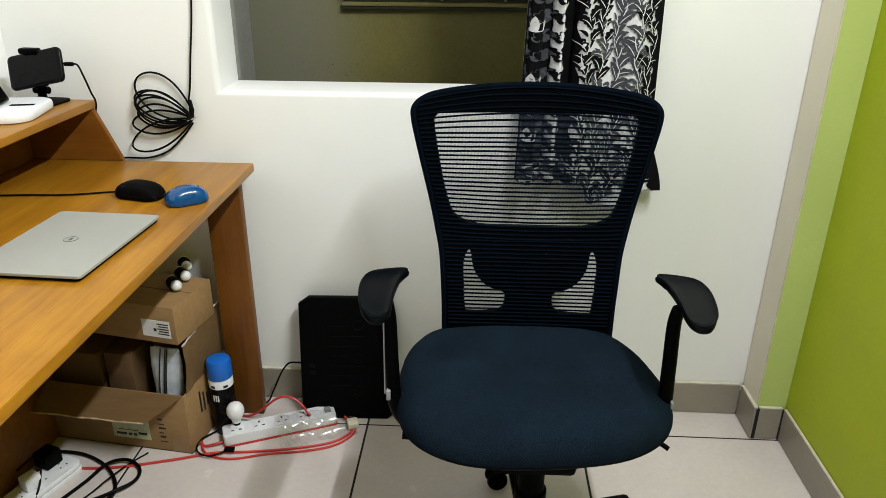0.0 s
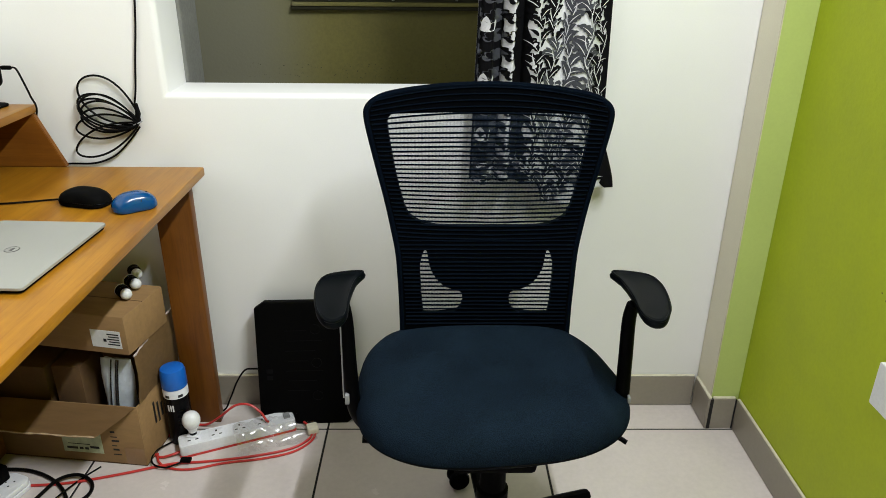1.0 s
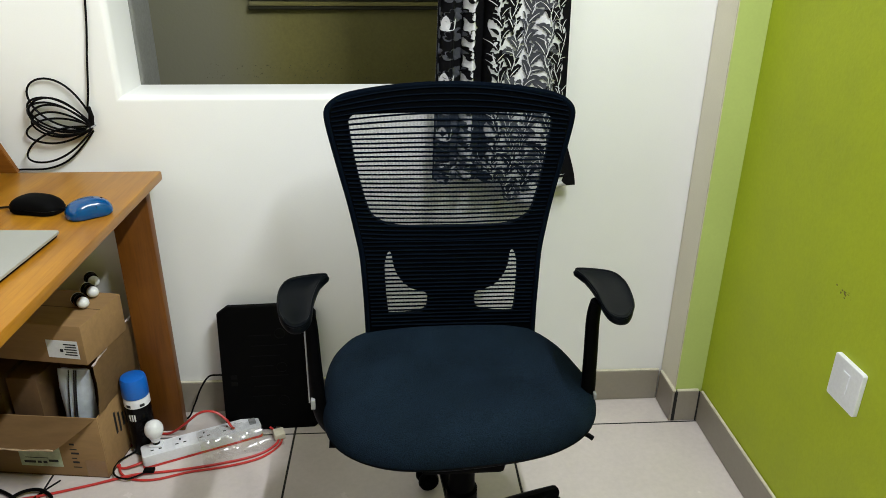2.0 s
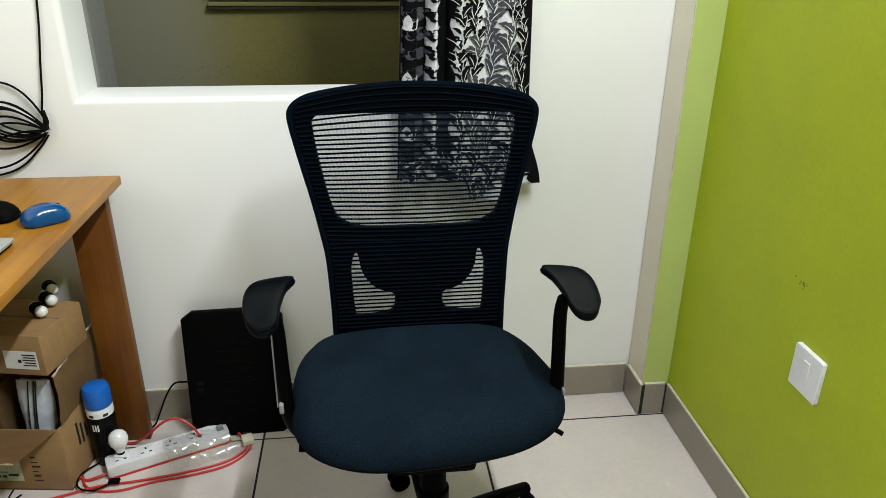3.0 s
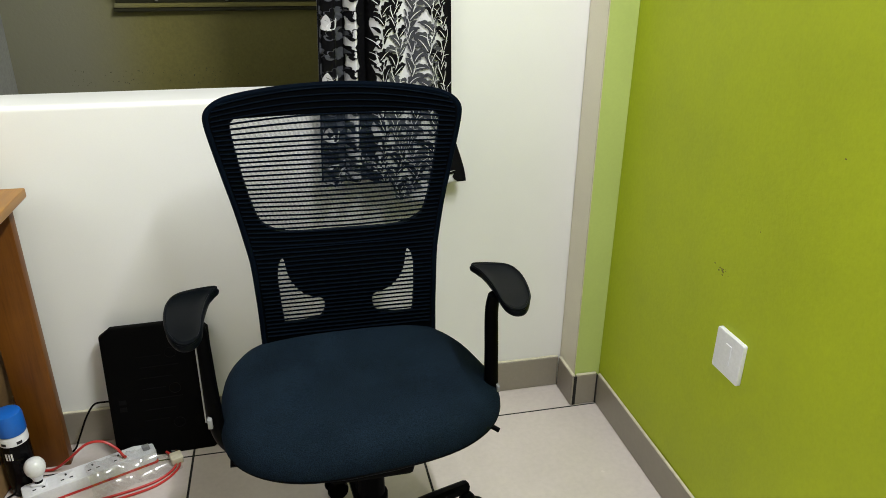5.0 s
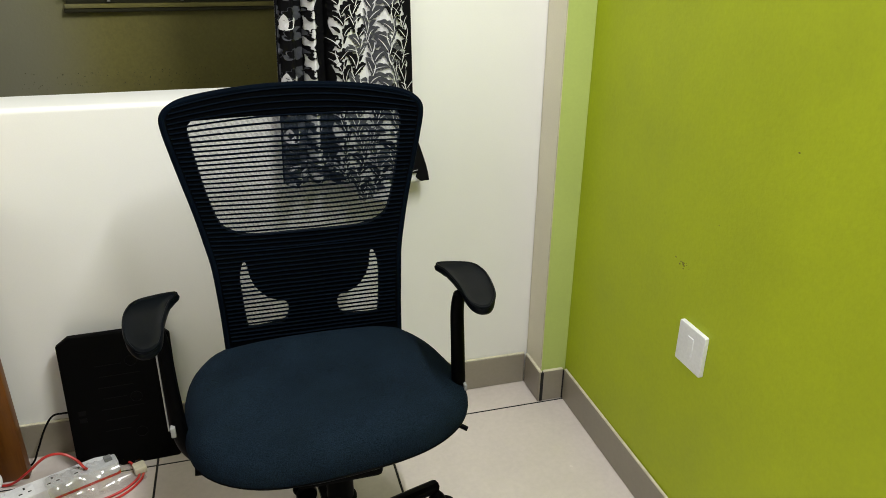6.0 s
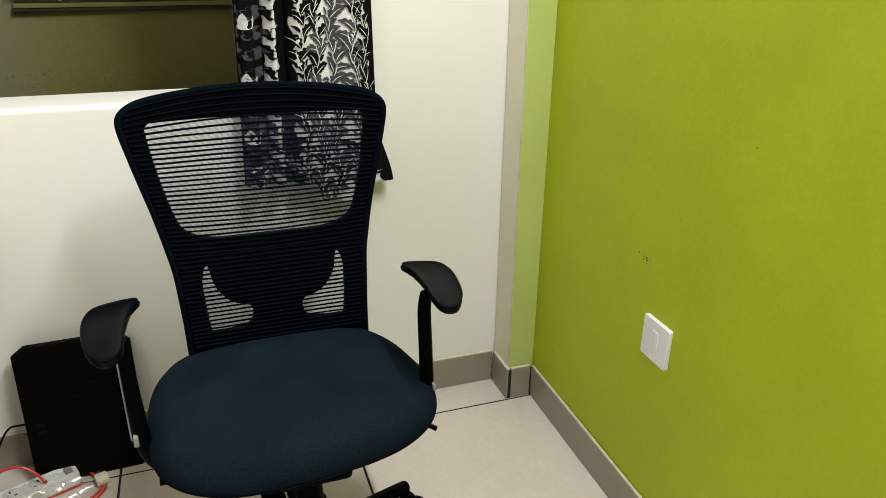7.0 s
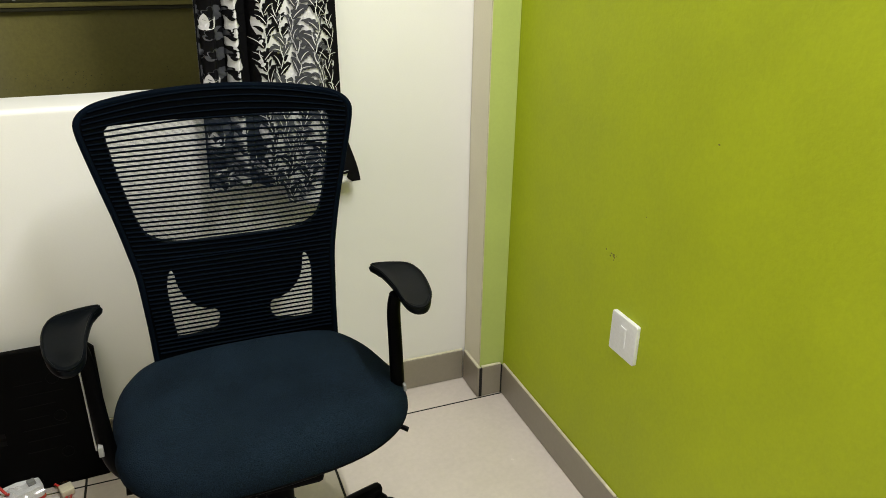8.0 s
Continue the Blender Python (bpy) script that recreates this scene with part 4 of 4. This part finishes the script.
part("print_block", box((-0.063, -0.0014, 0.035), (-0.055, -0.001, 0.043)), "ink", lb)

for (x, y), rz in (((-0.487, -0.062), -52), ((-0.466, -0.122), -40), ((-0.468, -0.180), -46)):
    gb = thing("mini_bulb", (x, y, 0.4378), "small white bulb in a black holder", "bulb", rz, "bulbs on the box")
    bm = bmesh.new()
    prof = [(0.004, 0.004), (0.0145, 0.005), (0.0162, 0.010), (0.0162, 0.016), (0.0145, 0.020), (0.0160, 0.024), (0.0160, 0.028), (0.012, 0.033)]
    lathe(prof, 18, bm)
    bm.transform(Matrix.Translation((-0.046, 0, 0.0168)) @ Matrix.Rotation(radians(90), 4, "Y"))
    part("holder", bm, "gloss_black", gb, "black holder")
    bm = bmesh.new()
    lathe([(0.0150, -0.0105), (0.0166, -0.009), (0.0166, -0.007), (0.0150, -0.0055)], 18, bm)
    bm.transform(Matrix.Translation((-0.028, 0, 0.0168)) @ Matrix.Rotation(radians(90), 4, "Y"))
    part("collar", bm, "white_plastic", gb)
    bm = bmesh.new()
    lathe([(0.009, 0.0), (0.0132, 0.006), (0.0143, 0.013), (0.0122, 0.0205), (0.0070, 0.0255), (0.001, 0.0272)], 18, bm)
    bm.transform(Matrix.Translation((-0.017, 0, 0.0168)) @ Matrix.Rotation(radians(90), 4, "Y"))
    part("globe", bm, "bulb_glass", gb, "white globe")

# ---- on the floor by the desk leg ----
can = thing("spray_can", (-0.394, -0.165, 0.0), "black spray can with a white band and blue cap", "can")
part("body", lathe([(0.028, 0.0), (0.0325, 0.003), (0.0325, 0.150)], 32), "gloss_black", can)
part("band", lathe([(0.0328, 0.1505), (0.0328, 0.170), (0.030, 0.176)], 32), "white_plastic", can, "white band")
part("cap", lathe([(0.0325, 0.1765), (0.0335, 0.180), (0.0328, 0.222), (0.030, 0.231), (0.022, 0.2345), (0.002, 0.235)], 32), "blue_cap", can, "blue plastic cap")


def on_can(a0, a1, z0, z1, r):
    bm = bmesh.new()
    col = [[bm.verts.new((r * math.cos(radians(a0 + (a1 - a0) * k / 5)), r * math.sin(radians(a0 + (a1 - a0) * k / 5)), z)) for z in (z0, z1)] for k in range(6)]
    for a, b in zip(col, col[1:]):
        bm.faces.new((a[0], b[0], b[1], a[1]))
    return bm


for a0, a1, z0, z1 in ((-104, -97, 0.112, 0.132), (-93, -86, 0.112, 0.132), (-118, -109, 0.112, 0.132)):
    part("letter_bar", on_can(a0, a1, z0, z1, 0.0328), "paper", can, "white printed bar")
for k in range(4):
    part("print_bar", on_can(-75, -50 + 3 * (k % 2), 0.06 + 0.016 * k, 0.066 + 0.016 * k, 0.0328), "faint_print", can)
for a in (-122, -60):
    part("print_bar", on_can(a, a + 22, 0.154, 0.162, 0.0331), "ink", can)

PS = thing("power_strip", (-0.240, -0.167, 0.0), "white power strip with a red base and four sockets", "power strip", 23)
part("base", slab(rounded_rect(0.312, 0.056, 0.006), 0.0, 0.0060, 0.0015), "red_cable", PS, "red lower shell")
part("cover", slab(rounded_rect(0.310, 0.054, 0.008), 0.0062, 0.037, 0.003), "white_plastic", PS)
for k in range(4):
    sx = -0.118 + 0.062 * k
    soc = part("socket", slab(rounded_rect(0.040, 0.040, 0.004), 0.0368, 0.0378, 0.0004), "white_plastic", PS)
    soc.location = (sx, 0, 0)
    for hx, hy, hw, hh in ((0, 0.010, 0.0045, 0.008), (-0.010, -0.007, 0.008, 0.004), (0.010, -0.007, 0.008, 0.004)):
        part("slot", box((hx - hw / 2, hy - hh / 2, 0.0374), (hx + hw / 2, hy + hh / 2, 0.0382)), "ink", soc)
sw = part("rocker", box((0.126, -0.012, 0.0368), (0.144, 0.012, 0.042), 0.002), "grey_label", PS, "pale grey rocker switch")

lb = thing("led_bulb", (-0.350, -0.201, 0.0382), "white light bulb standing on the power strip", "bulb", 0)
part("adapter", box((-0.016, -0.013, 0.0), (0.016, 0.013, 0.006), 0.002), "white_plastic", lb)
part("screw_base", lathe([(0.0095, 0.0062), (0.0095, 0.0125), (0.0105, 0.0138)], 20), "gloss_black", lb, "dark screw base")
part("collar", lathe([(0.0108, 0.0140), (0.0118, 0.018), (0.0140, 0.0245), (0.0165, 0.0300)], 24), "white_plastic", lb)
part("globe", lathe([(0.0163, 0.0302), (0.0208, 0.0365), (0.0235, 0.045), (0.0240, 0.0525), (0.0224, 0.061), (0.0178, 0.069), (0.0105, 0.0742), (0.0045, 0.0758), (0.0006, 0.0761)], 28), "bulb_glass", lb, "opal globe")

# crumpled clear film lying over the strip's end
fl = thing("plastic_film", (-0.156, -0.151, 0.0), "crumpled clear plastic film draped over the power strip", "film", 20)
bm = bmesh.new()
rows = []
for i in range(61):
    r = []
    for j in range(41):
        u, v = -0.095 + 0.215 * i / 60, -0.072 + 0.135 * j / 40
        over = 1 / (1 + math.exp((abs(v + 0.0) - 0.036) * 190)) * 1 / (1 + math.exp((u - 0.085) * 130))
        crease = noise.noise(Vector((u * 16 + v * 9, v * 12, 0.3))) * 0.5 + 0.55 * (1 - abs(noise.noise(Vector((u * 24 + v * 20, v * 5 - u * 3, 2.0))))) ** 9
        z = 0.004 + 0.0395 * over + 0.012 * abs(crease)
        ex = 0.012 * noise.noise(Vector((u * 20, v * 20, 7)))
        r.append(bm.verts.new((u + ex, v + 0.010 * noise.noise(Vector((v * 30, u * 22, 1))), z)))
    rows.append(r)
for a, b in zip(rows, rows[1:]):
    for j in range(40):
        bm.faces.new((a[j], b[j], b[j + 1], a[j + 1]))
part("sheet", bm, "film", fl, "", 22)
part("tape_tab", box((0.098, -0.045, 0.004), (0.128, -0.012, 0.022), 0.003), "cream_grout", fl, "folded beige paper tab")


def lead(name, pts, r, mat, label, at=(0, 0, 0)):
    ob = thing(name, at, label, "cable")
    part("sheath", sweep(smooth_path([Vector(p) for p in pts], 7), r, 7), mat, ob)
    return ob


lead("red_lead", [(-0.90, -0.392, 0.004), (-0.776, -0.362, 0.004), (-0.632, -0.348, 0.004), (-0.499, -0.312, 0.004), (-0.39, -0.277, 0.005), (-0.30, -0.266, 0.004),
                  (-0.184, -0.245, 0.004), (-0.09, -0.215, 0.004), (-0.045, -0.175, 0.005), (-0.043, -0.135, 0.005), (-0.07, -0.105, 0.010)], 0.0034, "red_cable",
     "red extension lead trailing over the tiled floor")
lead("red_lead", [(-0.365, -0.225, 0.012), (-0.395, -0.245, 0.010), (-0.428, -0.250, 0.005), (-0.452, -0.225, 0.004), (-0.445, -0.175, 0.004), (-0.40, -0.112, 0.004), (-0.345, -0.115, 0.008), (-0.300, -0.125, 0.042),
                  (-0.251, -0.13, 0.084), (-0.211, -0.132, 0.088), (-0.181, -0.138, 0.068), (-0.165, -0.145, 0.046), (-0.158, -0.150, 0.045)], 0.0034, "red_cable", "red lead looping up over the power strip")
lead("red_lead", [(-0.44, -0.235, 0.0042), (-0.425, -0.268, 0.0042), (-0.39, -0.292, 0.0042), (-0.33, -0.296, 0.0042), (-0.25, -0.272, 0.0042), (-0.16, -0.256, 0.0042), (-0.08, -0.228, 0.0042), (-0.036, -0.180, 0.0042), (-0.034, -0.135, 0.0042), (-0.06, -0.112, 0.006)], 0.0031, "red_cable", "red lead coiled beside the power strip")
bl = lead("black_lead", [(-0.417, -0.185, 0.004), (-0.445, -0.235, 0.011), (-0.437, -0.280, 0.011), (-0.400, -0.298, 0.011), (-0.370, -0.283, 0.011), (-0.355, -0.268, 0.012)], 0.0024, "black_cable", "thin black lead with a moulded plug")
part("plug", box((-0.366, -0.279, 0.0085), (-0.338, -0.262, 0.0175), 0.003), "matt_black", bl)
lead("black_lead", [(-0.184, -0.070, 0.164), (-0.205, -0.068, 0.164), (-0.232, -0.066, 0.158), (-0.259, -0.062, 0.118), (-0.285, -0.058, 0.060), (-0.312, -0.055, 0.012), (-0.37, -0.05, 0.004), (-0.46, -0.03, 0.004)], 0.0026, "black_cable", "thin black lead plugged into the cooling pad")
lead("black_lead", [(-0.86, -0.30, 0.006), (-0.763, -0.300, 0.006), (-0.69, -0.325, 0.006), (-0.628, -0.372, 0.006), (-0.588, -0.440, 0.006), (-0.60, -0.52, 0.006)], 0.0046, "black_cable", "thick black lead lying on the floor")
lead("black_lead", [(-0.73, -0.53, 0.007), (-0.702, -0.466, 0.007), (-0.677, -0.405, 0.007), (-0.650, -0.345, 0.0135), (-0.605, -0.328, 0.0135), (-0.563, -0.352, 0.008), (-0.555, -0.395, 0.007), (-0.580, -0.440, 0.0145), (-0.64, -0.475, 0.007), (-0.74, -0.50, 0.007)], 0.0046, "black_cable", "thick black lead looped on the floor")
lead("black_lead", [(-0.57, -0.285, 0.003), (-0.60, -0.33, 0.003), (-0.62, -0.40, 0.014), (-0.655, -0.46, 0.003), (-0.70, -0.52, 0.003)], 0.0022, "black_cable", "thin black lead lying on the floor")
lead("black_lead", [(-0.89, -0.36, 0.005), (-0.84, -0.42, 0.045), (-0.80, -0.40, 0.075), (-0.77, -0.43, 0.060), (-0.76, -0.49, 0.02), (-0.80, -0.55, 0.005)], 0.0026, "black_cable", "thin black lead arching over a power strip")

P2 = thing("power_strip", (-0.776, -0.432, 0.0), "white power strip with black and white plugs", "power strip", 70)
part("base", slab(rounded_rect(0.20, 0.074, 0.022, 6), 0.0, 0.012, 0.002), "white_plastic", P2)
part("cover", slab(rounded_rect(0.198, 0.072, 0.022, 6), 0.0122, 0.027, 0.005), "white_plastic", P2)
for sx in (-0.05, 0.0, 0.062):
    for hx, hy in ((0, 0.010), (-0.009, -0.007), (0.009, -0.007)):
        part("slot", box((sx + hx - 0.002, hy - 0.002, 0.0265), (sx + hx + 0.002, hy + 0.002, 0.0274)), "ink", P2)
pl = thing("black_adapter", (-0.790, -0.372, 0.0275), "black plug adapter pushed into the power strip", "adapter", 70)
part("body", box((-0.022, -0.024, 0.0), (0.026, 0.024, 0.042), 0.005), "matt_black", pl)
pl = thing("white_plug", (-0.785, -0.455, 0.0275), "white plug pushed into the power strip", "plug", 62)
part("body", box((-0.02, -0.018, 0.0), (0.02, 0.018, 0.036), 0.005), "white_plastic", pl)

# flat cooling pad leaning on the wall
cp = thing("cooling_pad", (-0.062, -0.088, 0.002), "flat black laptop cooling pad leaning on the wall", "cooling pad", 2.5, "", -8.5)
out = [(-0.125, 0.012), (-0.113, 0.0), (0.113, 0.0), (0.127, 0.012), (0.129, 0.338), (0.108, 0.360), (-0.100, 0.360), (-0.124, 0.343)]
part("shell", plate(out, [], 0.026, 0.005), "matt_black", cp)
for k in range(3):
    q = [Vector((0.035 + 0.014 * math.cos(a), -0.0134, 0.085 + 0.10 * k + 0.014 * math.sin(a))) for a in [6.28319 * i / 24 for i in range(24)]]
    part("ring", sweep(q, 0.0007, 5, True), "faint_print", cp, "faint grey ring")
for k in range(7):
    part("print_bar", box((-0.05 + 0.006 * (k % 2), -0.0137, 0.10 + 0.03 * k), (0.012 + 0.02 * (k % 3), -0.0131, 0.102 + 0.03 * k)), "faint_print", cp)
for k in range(2):
    part("print_bar", box((-0.105, -0.0137, 0.135 + 0.02 * k), (-0.088, -0.0131, 0.147 + 0.02 * k)), "faint_print", cp)

# ---- on the lime wall ----
pw = thing("wall_switch", (1.160, -0.671, 0.500), "white square switch plate on the lime wall", "switch", -90)
part("plate", plate(rounded_rect(0.085, 0.090, 0.003), [], 0.010, 0.0015), "white_plastic", pw).location = (0, -0.0052, 0)
part("rocker_recess", plate(rounded_rect(0.020, 0.046, 0.001), [], 0.0010, 0.0003), "grey_label", pw, "narrow shadow gap").location = (0, -0.0101, 0.002)
part("rocker", plate(rounded_rect(0.0185, 0.045, 0.001), [], 0.0024, 0.0008), "white_plastic", pw).location = (0.0006, -0.0108, 0.002)
sp = thing("wall_stain", (1.160, -0.594, 0.656), "small brown scuff marks on the lime wall", "stain")
rng = random.Random(9)
for k in range(16):
    y, z, r = rng.gauss(0.0, 0.010), rng.gauss(0.0, 0.007), rng.uniform(0.0008, 0.0034)
    if k > 12:
        y, z, r = (0.028, -0.25, -0.09)[k - 13], (0.004, 0.307, 0.12)[k - 13], (0.0022, 0.0026, 0.0016)[k - 13]
    bm = bmesh.new()
    ring = [(y + r * (1 + 0.35 * rng.uniform(-1, 1)) * math.cos(0.7854 * i), z + r * (0.7 + 0.35 * rng.uniform(-1, 1)) * math.sin(0.7854 * i)) for i in range(8)]
    stack([[(-0.0002, a, b) for a, b in ring], [(-0.0007, y + (a - y) * 0.7, z + (b - z) * 0.7) for a, b in ring]], bm)
    part("speck", bm, "stain", sp)
